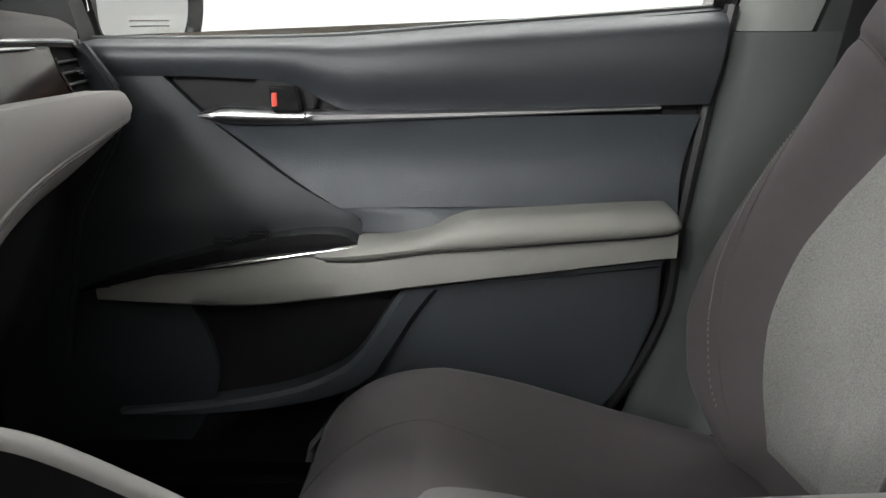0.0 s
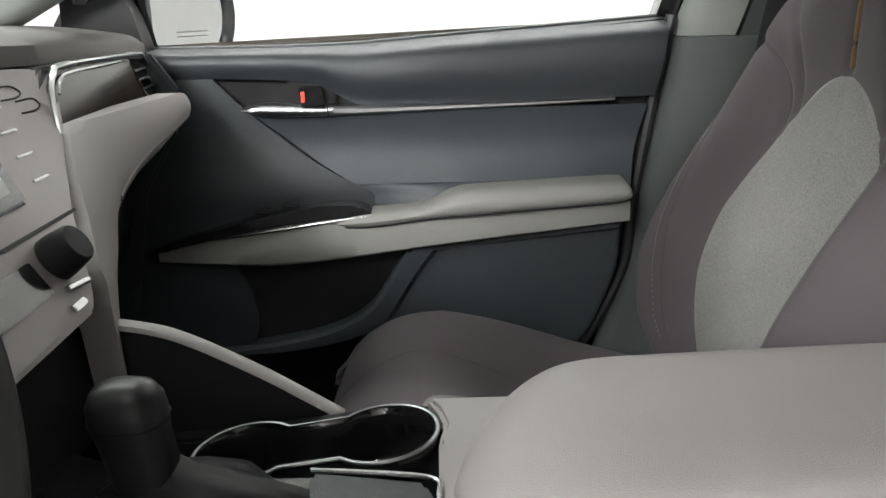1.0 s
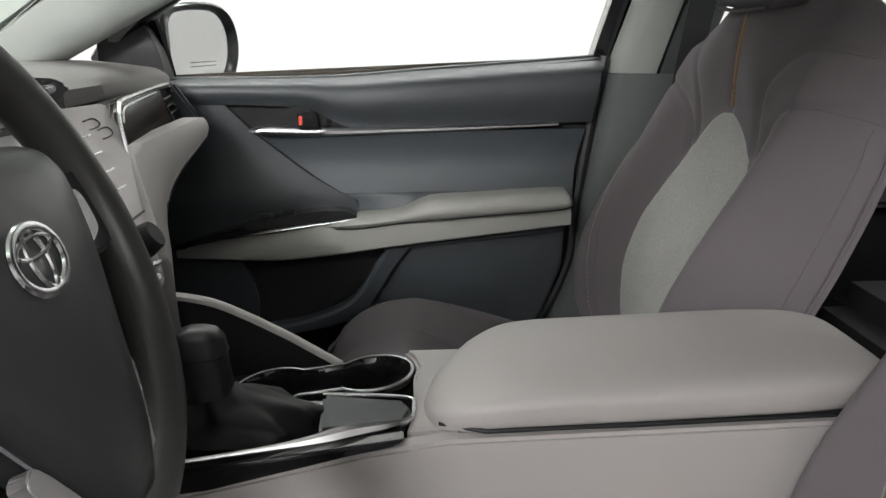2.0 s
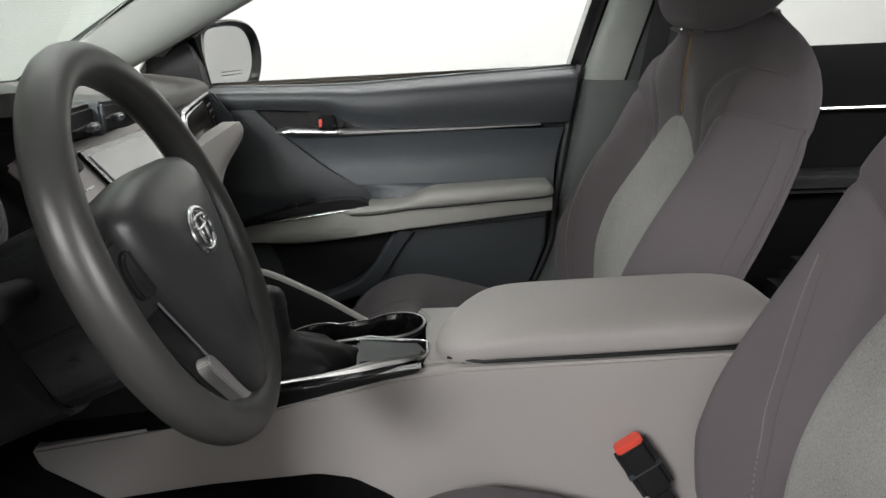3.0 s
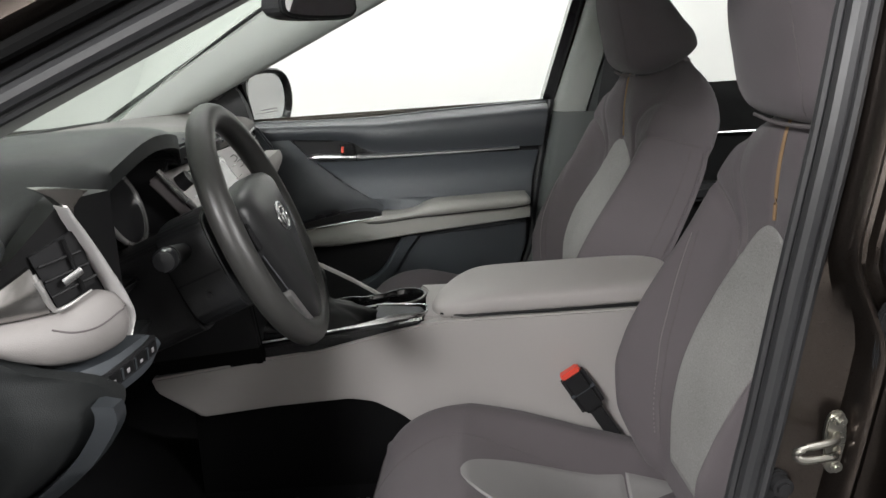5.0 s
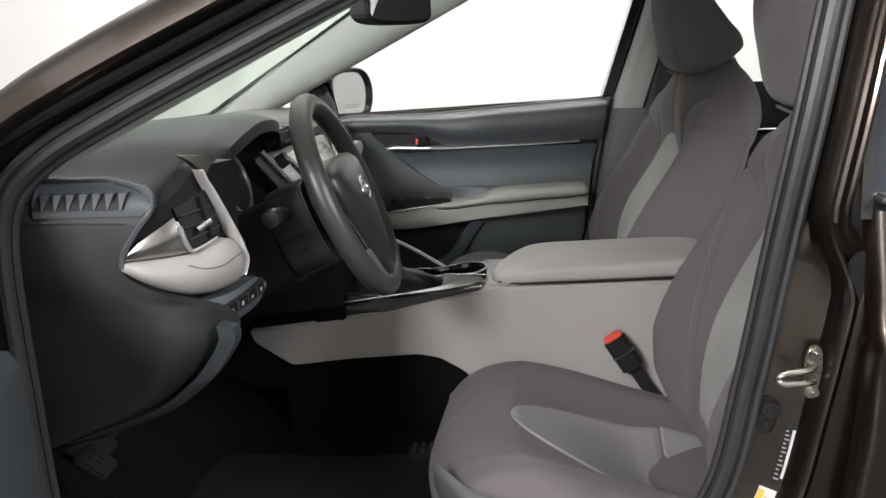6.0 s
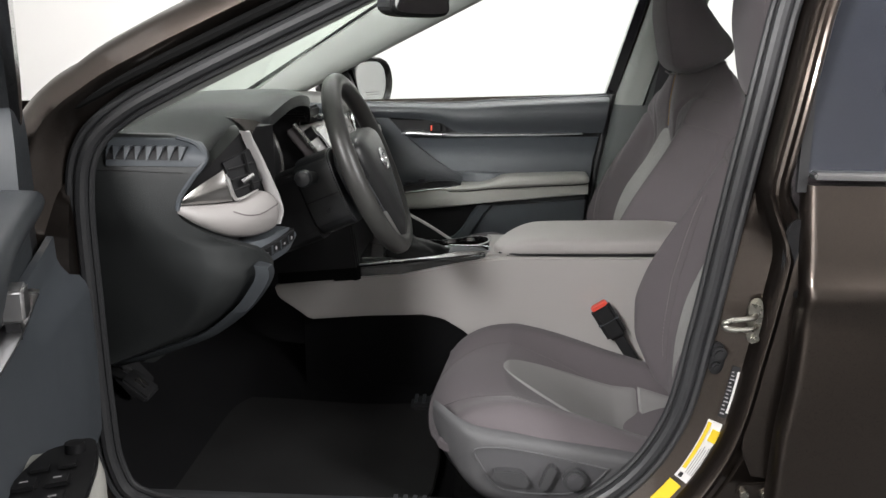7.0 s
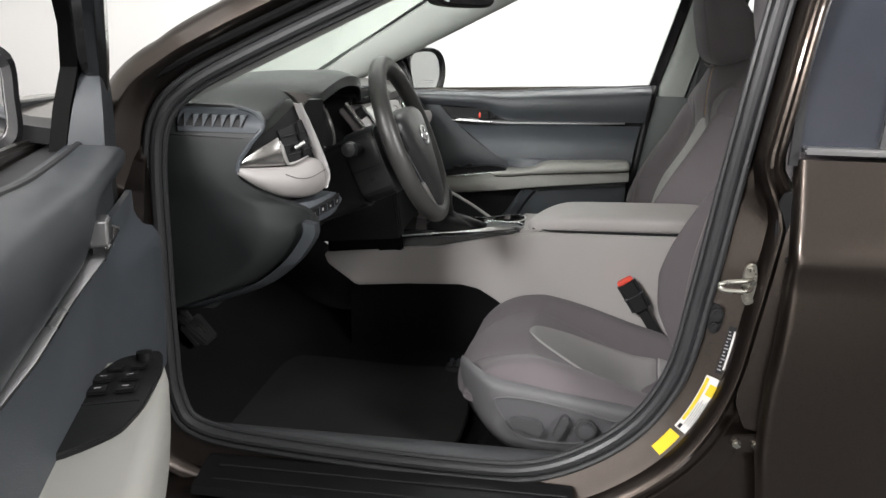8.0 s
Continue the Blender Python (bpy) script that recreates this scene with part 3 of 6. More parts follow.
part("wheel_boss", wp(slab(smooth2([(-0.06, 0.03), (0, 0.06), (0.06, 0.03), (0.05, -0.04), (0, -0.07), (-0.05, -0.04)], 5), -0.05, -0.018, "z", 0.006)), M["black"], sw)

col = thing("steering_column", "dark grey plastic steering column shroud with stalks", "steering column")
part("shroud", wp(slab(smooth2([(-0.07, 0.03), (-0.045, 0.055), (0.045, 0.055), (0.07, 0.03), (0.074, -0.04), (0.050, -0.088), (-0.050, -0.088), (-0.074, -0.04)], 5), -0.125, -0.055, "z", 0.012, 3)), M["column"], col)
part("shroud_rear", wp(slab(smooth2([(-0.058, 0.02), (-0.04, 0.045), (0.04, 0.045), (0.058, 0.02), (0.062, -0.05), (0.045, -0.095), (-0.045, -0.095), (-0.062, -0.05)], 5), -0.24, -0.128, "z", 0.010, 3)), M["black"], col)
part("shroud_split", wp(box(-0.0765, 0.0765, -0.021, -0.018, -0.122, -0.06, 0)), M["black"], col)
part("key_blank", wp(moved(disc(0.004, 0.004, 12, 0), Matrix.Translation((-0.077, -0.045, -0.09)) @ pose(0, 0, 0, 0, 90))), M["black"], col)
for sx in (-1, 1):
    st = part("stalk", wp(tube([(sx * 0.06, 0.02, -0.095), (sx * 0.10, 0.026, -0.093), (sx * 0.145, 0.032, -0.088)], lambda t: 0.011 + 0.004 * t, 12)), M["black"], col)
    part("stalk_knob", wp(moved(lathe([(0.0, -0.014), (0.014, -0.013), (0.017, -0.006), (0.0175, 0.006), (0.015, 0.013), (0.0, 0.015)], 24), Matrix.Translation((sx * 0.158, 0.033, -0.086)) @ pose(0, 0, 0, 0, sx * 90) @ Matrix.Scale(0.86, 4))), M["column"], col, "dark round stalk knob")

# ---- doors ----
def door(s, name, label, opened):
    """A front door, built shut on the +y flank (s = 1) or the -y flank (s = -1), then swung on its hinge."""
    root = thing(name, label, "car door", group="front doors")

    def P(n, bm, m, parent=None, lab="", angle=35):
        if s < 0:
            moved(bm, Matrix.Diagonal((1, -1, 1, 1)))
        return part(n, bm, m, parent or root, lab, angle)
    belt = fcurve([-0.66, -0.45, -0.30, -0.18, 0.05, 0.36], [0.915, 0.919, 0.918, 0.919, 0.933, 0.953])
    outline = [(-0.66, 0.30), (0.14, 0.30), (0.24, 0.40), (0.305, 0.53), (0.318, 0.65), (0.345, 0.83), (0.368, 0.95), (0.05, 0.925), (-0.18, 0.91), (-0.66, 0.905)]
    P("door_shell", slab(outline, 0.765, 0.86, "y", 0.004), M["black"])
    P("outer_skin", slab([(-0.68, 0.28), (0.15, 0.28), (0.26, 0.40), (0.33, 0.55), (0.345, 0.66), (0.37, 0.83), (0.39, 0.95), (-0.66, 0.915)], 0.862, 0.885, "y", 0.006), M["paint"], None, "brown metallic door skin")
    P("door_seal", tube(spline([(0.375, 0.765, 0.955), (0.352, 0.765, 0.83), (0.328, 0.765, 0.66), (0.316, 0.765, 0.54), (0.25, 0.765, 0.405), (0.15, 0.765, 0.305), (-0.2, 0.765, 0.30)], 6), 0.010, 8), M["rubber"])

    # upper trim with the rolled belt
    zl = fcurve([-0.62, -0.37, -0.23, -0.185, -0.15, -0.118, -0.09, 0.1, 0.352], [0.874, 0.874, 0.869, 0.862, 0.843, 0.829, 0.826, 0.829, 0.833])

    def upper(u, v):
        x = -0.47 + 0.818 * u
        x += 0.020 * v * u ** 6 + 0.03 * (2 * v - 1) ** 2 * max(0, 1 - u * 12)
        a, b = zl(x), belt(x)
        fat = min(1, max(0, (x + 0.30) / 0.25))
        y = 0.741 - (0.010 + 0.004 * fat) * math.sin(math.pi * min(v * 1.15, 1)) + 0.055 * max(0, (v - 0.72) / 0.28) ** 2
        return (x, y, a + (b - a) * (1 - (1 - v) ** 1.25))
    P("upper_trim", sheet(upper, 70, 16, 0.012, (0, 1, 0)), M["trim_dark"], None, "charcoal grained upper door trim", 50)
    P("belt_cap", tube([(-0.6 + 0.96 * k / 30, 0.795, belt(-0.6 + 0.96 * k / 30) - 0.002) for k in range(31)], 0.006, 8), M["rubber"])

    # handle
    P("handle_cup", slab([(-0.365, 0.885), (-0.10, 0.885), (-0.10, 0.81), (-0.29, 0.81)], 0.760, 0.767, "y", 0), M["pod_black"])
    hb = P("handle_bezel", slab(smooth2([(-0.232, 0.872), (-0.20, 0.873), (-0.166, 0.862), (-0.160, 0.830), (-0.225, 0.828)], 4), 0.742, 0.764, "y", 0.003), M["pod_black"], None, "black inner handle housing")
    P("handle_lever", slab([(-0.213, 0.862), (-0.178, 0.861), (-0.172, 0.829), (-0.211, 0.829)], 0.722, 0.748, "y", 0.003, 3), M["gloss_black"] if s > 0 else M["satin"], hb, "pull lever")
    if s > 0:
        P("lock_tab", slab([(-0.2095, 0.853), (-0.2030, 0.854), (-0.2030, 0.837), (-0.2095, 0.836)], 0.7195, 0.735, "y", 0.0008), M["red"], hb, "red lock tab")

    # chrome strip
    ch = fcurve([-0.305, -0.27, -0.17, -0.14, 0.0, 0.282], [0.002, 0.0105, 0.0085, 0.0075, 0.0052, 0.0028])
    cz = fcurve([-0.305, -0.17, 0.1, 0.282], [0.8255, 0.8215, 0.8255, 0.8305])
    rings = []
    for k in range(49):
        x = -0.305 + 0.587 * k / 48
        h, z = (ch(x), cz(x)) if s > 0 else (0.0038, cz(x) - 0.003)
        yi = 0.727 if s > 0 else 0.726 + 0.006 * min(1, max(0, (x + 0.15) / 0.15)) + 0.006 * max(0, (x - 0.18) / 0.1)
        rings.append([(x, 0.752, z - h), (x, yi + 0.006, z - h), (x, yi, z - h * 0.4), (x, yi, z + h * 0.4), (x, yi + 0.006, z + h), (x, 0.752, z + h)])
    P("chrome_strip", loft(rings), M["satin"], None, "satin chrome strip", 50)
    P("chrome_joint", box(-0.1705, -0.169, 0.7262, 0.74, 0.8135, 0.8305, 0), M["black"])

    # panels below the strip
    xd = fcurve([0.66, 0.684, 0.70, 0.738, 0.80, 0.822], [-0.03, -0.100, -0.130, -0.192, -0.270, -0.296])
    xr = fcurve([0.66, 0.71, 0.82], [0.312, 0.316, 0.337])

    def midp(u, v):
        z = 0.702 + 0.118 * v
        a, b = xd(z), xr(z)
        return (a + (b - a) * u, 0.739 + 0.016 * math.sin(math.pi * v) - 0.004 * (1 - v), z)
    if s > 0:
        P("mid_panel", sheet(midp, 50, 16, 0.01, (0, 1, 0)), M["trim_slate"], None, "slate soft door panel", 50)

    def ledge(u, v):
        z = 0.668 + 0.0335 * v
        a, b = min(xd(z), -0.105), xr(z)
        x = a + (b - a) * u
        return (x, 0.7395 - 0.018 * (1 - v) ** 0.7 * min(1, u * 4), z + 0.006 * u)
    if s > 0:
        P("panel_ledge", sheet(ledge, 40, 8, 0.012, (0, 1, 0)), M["trim_slate"], None, "", 50)
    xf = fcurve([0.56, 0.62, 0.66, 0.684, 0.70, 0.738, 0.80, 0.822, 0.875], [-0.10, -0.10, -0.105, -0.103, -0.132, -0.194, -0.272, -0.298, -0.350])

    def frontp(u, v):
        z = 0.60 + 0.275 * v
        b = xf(z)
        a = -0.49 - 0.10 * max(0, min(1, (0.80 - z) / 0.06))
        x = a + (b - a) * u
        if s < 0:
            return (x, 0.757, z)
        return (x, 0.742 - 0.045 * max(0, min(1, (0.80 - z) / 0.10)) * (1 - u) ** 2 - 0.014 * math.exp(-((z - 0.70) / 0.06) ** 2) * u * (1 - 0.75 * u ** 5) - 0.001 * u ** 8, z)
    P("front_panel", sheet(frontp, 40, 24, 0.01, (0, 1, 0)), M["trim_dark"], None, "charcoal front door panel", 50)

    # armrest
    if s > 0:
        st = fcurve([-0.46, -0.30, -0.17, -0.135, 0.0, 0.15, 0.30], [0.606, 0.632, 0.648, 0.641, 0.653, 0.664, 0.674])
        sb = fcurve([-0.46, -0.28, -0.15, -0.02, 0.14, 0.30], [0.580, 0.577, 0.589, 0.605, 0.622, 0.639])
        inn = fcurve([-0.46, -0.30, -0.10, 0.30], [0.722, 0.700, 0.688, 0.690])
        rings = []
        for k in range(45):
            x = -0.46 + 0.765 * k / 44
            a, b, y = sb(x), st(x), inn(x)
            rings.append([(x, 0.76, a), (x, y + 0.008, a), (x, y + 0.002, a + (b - a) * 0.08), (x, y, a + (b - a) * 0.5), (x, y + 0.002, b - 0.001), (x, y + 0.02, b), (x, 0.76, b)])
        P("armrest_band", loft(rings), M["cream_green_cast"], None, "light grey plastic armrest band", 50)
        pt = fcurve([-0.172, -0.13, -0.05, -0.01, 0.015, 0.045, 0.12, 0.295, 0.305], [0.650, 0.660, 0.669, 0.678, 0.690, 0.697, 0.700, 0.706, 0.696])
        pb = fcurve([-0.172, -0.155, -0.13, 0.0, 0.15, 0.295, 0.305], [0.6485, 0.642, 0.6415, 0.655, 0.666, 0.676, 0.680])
        pi = fcurve([-0.172, -0.14, 0.0, 0.06, 0.295, 0.305], [0.700, 0.686, 0.680, 0.674, 0.674, 0.680])
        rings = []
        for k in range(61):
            x = -0.172 + 0.477 * k / 60
            a, b, y = pb(x), pt(x), pi(x)
            h = b - a
            rings.append([(x, 0.758, a), (x, y + 0.008, a), (x, y + 0.001, a + 0.18 * h), (x, y - 0.002, a + 0.45 * h), (x, y + 0.002, a + 0.75 * h), (x, y + 0.012, a + 0.94 * h), (x, y + 0.028, b), (x, 0.758, b + 0.002)])
        P("armrest_pad", loft(rings), M["cream_green_cast"], None, "light grey vinyl armrest pad", 60)
        P("armrest_seam", tube([(x, pi(x) + 0.004, pb(x)) for x in [-0.168 + 0.468 * k / 40 for k in range(41)]], 0.0015, 6), M["black"])

    # switch panel ahead of the armrest
    if s > 0:
        sp = P("switch_panel", slab(smooth2([(-0.47, 0.602), (-0.40, 0.628), (-0.30, 0.655), (-0.20, 0.674), (-0.135, 0.676), (-0.108, 0.664), (-0.118, 0.657), (-0.20, 0.651), (-0.32, 0.633)], 5), 0.697, 0.75, "y", 0.006, 3), M["gloss_black"], None, "gloss black window switch panel")
        P("switch_edge", tube([(-0.36 + 0.245 * k / 20, 0.694, 0.626 + 0.033 * k / 20) for k in range(21)], lambda t: 0.0012 + 0.0026 * math.sin(math.pi * min(1, t * 1.05)) , 8), M["chrome"], sp, "chrome edge")
        for k in (-0.28, -0.235):
            P("window_switch", box(k - 0.014, k + 0.014, 0.700, 0.716, 0.662 + (k + 0.28) * 0.2, 0.671 + (k + 0.28) * 0.2, 0.003), M["black"], sp)
    else:
        def tilt(bm):
            return moved(bm, Matrix(((1, 0, 0, 0), (0, 1, 0, 0), (0.10, 0, 1, 0.02), (0, 0, 0, 1))))
        yin = fcurve([-0.245, -0.20, -0.09, 0.03, 0.30], [0.690, 0.670, 0.659, 0.655, 0.657])
        ztop = fcurve([-0.245, -0.22, -0.18, 0.0, 0.30], [0.646, 0.660, 0.668, 0.688, 0.712])
        rr = []
        for k in range(33):
            x = -0.245 + 0.545 * k / 32
            yi, zt, zb = yin(x), ztop(x), 0.615 - 0.035 * min(1, k / 6)
            rr.append([(x, 0.748, zb), (x, yi + 0.030, zb), (x, yi + 0.010, zb + 0.012), (x, yi + 0.001, zb + 0.035), (x, yi, zt - 0.022), (x, yi + 0.003, zt - 0.007), (x, yi + 0.010, zt), (x, yi + 0.022, zt + 0.001), (x, 0.748, zt)])
        P("armrest_pad", loft(rr), M["cream_green_cast"], None, "light grey vinyl armrest pad", 60)
        pod = P("switch_pod", tilt(slab(smooth2([(-0.222, 0.685), (-0.212, 0.706), (-0.190, 0.730), (-0.09, 0.752), (0.06, 0.752), (0.105, 0.748), (0.064, 0.700), (0.02, 0.684), (-0.035, 0.675), (-0.13, 0.670), (-0.205, 0.674)], 4), 0.640, 0.6735, "z", 0.004, 3)), M["pod_black"], None, "black switch pod on the armrest")
        P("pod_crease", tilt(box(-0.028, -0.026, 0.684, 0.748, 0.6732, 0.6745, 0)), M["gloss_black"], pod)
        for i in range(2):
            for j in range(2):
                P("window_switch", tilt(box(-0.125 + 0.043 * i, -0.096 + 0.043 * i, 0.690 + 0.030 * j, 0.715 + 0.030 * j, 0.672, 0.6785, 0.003)), M["pod_black"], pod)
                P("switch_mark", tilt(box(-0.1135 + 0.043 * i, -0.1110 + 0.043 * i, 0.699 + 0.030 * j, 0.7065 + 0.030 * j, 0.6783, 0.6790, 0)), M["screen"], pod)
        for j in range(2):
            P("lock_switch", tilt(box(-0.160, -0.138, 0.686 + 0.026 * j, 0.708 + 0.026 * j, 0.672, 0.6775, 0.003)), M["pod_black"], pod)
        P("mirror_knob", tilt(moved(lathe([(0.0, 0.0), (0.011, 0.0), (0.010, 0.012), (0.0, 0.013)], 20), Matrix.Translation((-0.186, 0.694, 0.672)))), M["pod_black"], pod)
        def ease(q):
            q = max(0.0, min(1.0, q))
            return q * q * (3 - 2 * q)

        P("front_flare", sheet(lambda u, v: (-0.635 + 0.95 * u, 0.706 + 0.043 * ease(u * 2.3) + 0.036 * (1 - ease(u * 2.3)) * ease((v - 0.74) / 0.16) - 0.006 * math.sin(math.pi * v), 0.50 + 0.320 * v), 56, 30, 0.010, (0, 1, 0)), M["trim_slate"], None, "charcoal lower front flare", 50)

    # lower panel and pocket
    P("pocket_back", slab([(-0.62, 0.36), (0.0, 0.36), (0.0, 0.60), (-0.05, 0.602), (-0.28, 0.580), (-0.62, 0.61)], 0.766, 0.776, "y", 0), M["black"], None, "black pocket hollow")
    if s > 0:
        P("lower_panel", slab([(-0.012, 0.592), (0.302, 0.620), (0.300, 0.545), (0.262, 0.445), (0.185, 0.345), (-0.19, 0.345), (-0.105, 0.48), (-0.055, 0.54)], 0.738, 0.762, "y", 0.005), M["trim_slate"], None, "slate hard lower panel")
    if s > 0:
        P("lower_lip", slab([(-0.045, 0.596), (0.30, 0.634), (0.301, 0.621), (0.006, 0.592), (-0.005, 0.588)], 0.722, 0.762, "y", 0.004), M["trim_slate"])
    if s > 0:
        P("pocket_rim", loft([[(x - w, 0.763, z), (x - w, 0.722, z + 0.004), (x - w + 0.006, 0.716, z), (x + w - 0.01, 0.720, z - 0.004), (x + w, 0.740, z - 0.008), (x + w, 0.763, z - 0.008)] for x, z, w in [(p[0], p[1], p[2]) for p in spline([(-0.022, 0.598, 0.024), (-0.05, 0.56, 0.022), (-0.088, 0.50, 0.022), (-0.12, 0.468, 0.03), (-0.18, 0.442, 0.04), (-0.28, 0.424, 0.05), (-0.40, 0.415, 0.05)], 6)]]), M["trim_slate"], None, "slate pocket rim")
    if s > 0:
        P("pocket_front", sheet(lambda u, v: (-0.62 + (0.26 + 0.05 * math.sin(math.pi * v)) * u, 0.744 - 0.012 * math.sin(math.pi * v), 0.36 + 0.235 * v), 16, 12, 0.012, (0, 1, 0)), M["trim_dark"], None, "", 50)

    # window frame, glass, mirror
    def lean(z):
        return 0.815 - 0.30 * (z - 0.93) ** 1.15 if z > 0.93 else 0.815
    fr = P("window_frame", loft([[(x - 0.012, y - 0.02, z), (x + 0.020, y - 0.02, z), (x + 0.026, y + 0.025, z), (x - 0.012, y + 0.025, z)] for x, y, z in [(0.368 + 0.258 * (zz - 0.95), lean(zz), zz) for zz in [0.90 + 0.46 * k / 10 for k in range(11)]]]), M["gloss_black"], None, "black window frame")
    apts = [(-0.58, 0.95), (-0.50, 1.035), (-0.30, 1.155), (-0.08, 1.265), (0.12, 1.335), (0.30, 1.36), (0.48, 1.36)]
    P("roof_frame", tube([(x, lean(z) - 0.022, z) for x, z in [(p[0], p[1]) for p in spline([(a, b, 0) for a, b in apts], 6)]], 0.024, 10), M["gloss_black"])
    P("sail", loft([[(-0.575, ya, z), (xe, ya, z), (xe, yb, z), (-0.575, yb, z)] for z, ya, yb, xe in ((0.895, 0.757, 0.812, -0.450), (0.93, 0.757, 0.807, -0.455), (0.97, 0.757, 0.799, -0.463), (1.01, 0.759, 0.790, -0.480), (1.028, 0.764, 0.784, -0.50))]), M["trim_dark"] if s < 0 else M["pod_black"], None, "dark mirror corner cover")
    P("sail_post", loft([[(xe - 0.035, ya, z), (xe, ya, z), (xe, yb, z), (xe - 0.035, yb, z)] for z, ya, yb, xe in ((0.895, 0.815, 0.838, -0.452), (0.97, 0.802, 0.826, -0.462), (1.03, 0.788, 0.812, -0.475), (1.09, 0.772, 0.798, -0.41), (1.15, 0.755, 0.785, -0.30))]), M["near_black"])
    if s > 0:
        gp = [(-0.46, 0.90), (0.37, 0.93), (0.47, 1.34), (0.12, 1.33), (-0.08, 1.255), (-0.30, 1.145), (-0.46, 1.055)]
        bm = bmesh.new()
        va = [bm.verts.new((x, lean(z) + 0.004, z)) for x, z in gp]
        vb = [bm.verts.new((x, lean(z) + 0.008, z)) for x, z in gp]
        bm.faces.new(va)
        bm.faces.new(list(reversed(vb)))
        for i in range(len(gp)):
            j = (i + 1) % len(gp)
            bm.faces.new((va[i], vb[i], vb[j], va[j]))
        g = P("window_pane", bm, M["glass"], None, "clear side window")
        g.visible_shadow = False
    if s > 0:
        c = Vector((-0.437, 0.965, 0.978))
        w = Vector((0.5, 0.866, 0)).normalized()
        nrm = Vector((0.866, -0.5, 0.02)).normalized()
        up = Vector((0, 0, 1))
    else:
        c = Vector((-0.46, 0.985, 0.985))
        w = Vector((0.25, 0.97, 0)).normalized()
        nrm = Vector((0.97, -0.25, 0)).normalized()
        up = Vector((0, 0, 1))
    shp = smooth2([(-0.088, -0.052), (-0.092, 0.0), (-0.088, 0.05), (-0.05, 0.066), (0.03, 0.066), (0.072, 0.045), (0.088, 0.0), (0.078, -0.048), (0.05, -0.066), (-0.05, -0.064)], 4)

    def mring(k, d):
        return [c + w * (a * k) + up * (b * k) + nrm * d for a, b in shp]
    hs = P("mirror_housing", loft([mring(0.25, -0.115), mring(0.65, -0.105), mring(1.0, -0.065), mring(1.22, -0.01), mring(1.24, 0.010), mring(1.16, 0.016), mring(1.03, 0.012), mring(1.0, 0.0)]), M["gloss_black"], None, "dark door mirror housing", 50)
    P("mirror_glass", loft([mring(1.0, 0.0), mring(1.0, 0.003)]), M["mirror"], hs, "mirror glass", 20)
    P("mirror_foot", loft([[(-0.60, 0.83, 0.912), (-0.50, 0.83, 0.912), (-0.50, 0.83, 0.935), (-0.59, 0.83, 0.94)], [(-0.57, 0.88, 0.918), (-0.49, 0.88, 0.918), (-0.49, 0.88, 0.945), (-0.56, 0.88, 0.95)], [c - w * 0.06 - nrm * 0.08 - up * 0.05, c - w * 0.06 - nrm * 0.02 - up * 0.05, c - w * 0.06 - nrm * 0.02 - up * 0.01, c - w * 0.06 - nrm * 0.08 - up * 0.01]]), M["black"], hs)
    if s > 0:
        for r in range(2):
            P("warning_text", loft([[c + w * a + up * b + nrm * 0.0036 for a, b in ((-0.035, -0.046 + 0.008 * r), (0.04, -0.046 + 0.008 * r), (0.04, -0.0438 + 0.008 * r), (-0.035, -0.0438 + 0.008 * r))], [c + w * a + up * b + nrm * 0.0040 for a, b in ((-0.035, -0.046 + 0.008 * r), (0.04, -0.046 + 0.008 * r), (0.04, -0.0438 + 0.008 * r), (-0.035, -0.0438 + 0.008 * r))]]), M["screen"], hs)
    if opened:
        hinge = Vector((-0.695, -0.724, 0.028))
        root.matrix_world = Matrix.Translation(hinge) @ pose(0, 0, 0, 0, 0, -opened) @ Matrix.Translation((0.66, 0.76, 0))
    return root


door(1, "passenger_door", "closed charcoal passenger door with light grey armrest and chrome strip", 0)
door(-1, "driver_door", "driver door swung wide open with light grey armrest", 67.3)

# rear doors
rd = thing("rear_passenger_door", "closed rear door with chrome strip, trim coloured near black for shade", "car door")
# Trim coloured near black, the shade of the unlit rear put in.
part("rear_trim", sheet(lambda u, v: (0.52 + 0.80 * u, 0.765 - 0.02 * math.sin(math.pi * min(1, v * 1.1)) + 0.05 * max(0, (v - 0.85) / 0.15) ** 2, 0.36 + (0.615 + 0.02 * u) * v), 20, 24, 0.02, (0, 1, 0)), M["near_black"], rd)
part("chrome_strip", tube([(0.56 + 0.7 * k / 10, 0.738, 0.845 + 0.008 * k / 10) for k in range(11)], 0.005, 8), M["chrome"], rd, "satin chrome strip")
part("armrest", box(0.65, 1.2, 0.69, 0.77, 0.66, 0.71, 0.015, 3), M["black"], rd)
# Filler box added to close the bright gap between the doors.
part("gap_filler", box(0.30, 0.56, 0.79, 0.858, 0.30, 0.95, 0.004), M["black"], rd)
part("outer_skin", box(0.40, 1.30, 0.86, 0.885, 0.30, 0.97, 0.01), M["paint"], rd)
g = part("window_pane", loft([[(0.56, 0.82, 0.96), (1.25, 0.82, 0.975), (1.05, 0.70, 1.33), (0.60, 0.70, 1.35)], [(0.56, 0.825, 0.96), (1.25, 0.825, 0.975), (1.05, 0.705, 1.33), (0.60, 0.705, 1.35)]]), M["glass"], rd)
g.visible_shadow = False

dr = thing("rear_driver_door", "closed brown metallic rear door with tinted window", "car door")
skin = fcurve([0.28, 0.45, 0.62, 0.80, 0.95], [-0.815, -0.838, -0.846, -0.835, -0.800])


rfront = fcurve([0.30, 0.41, 0.489, 0.586, 0.643, 0.716, 0.795, 0.855, 0.945], [0.426, 0.412, 0.402, 0.402, 0.407, 0.412, 0.414, 0.415, 0.414])


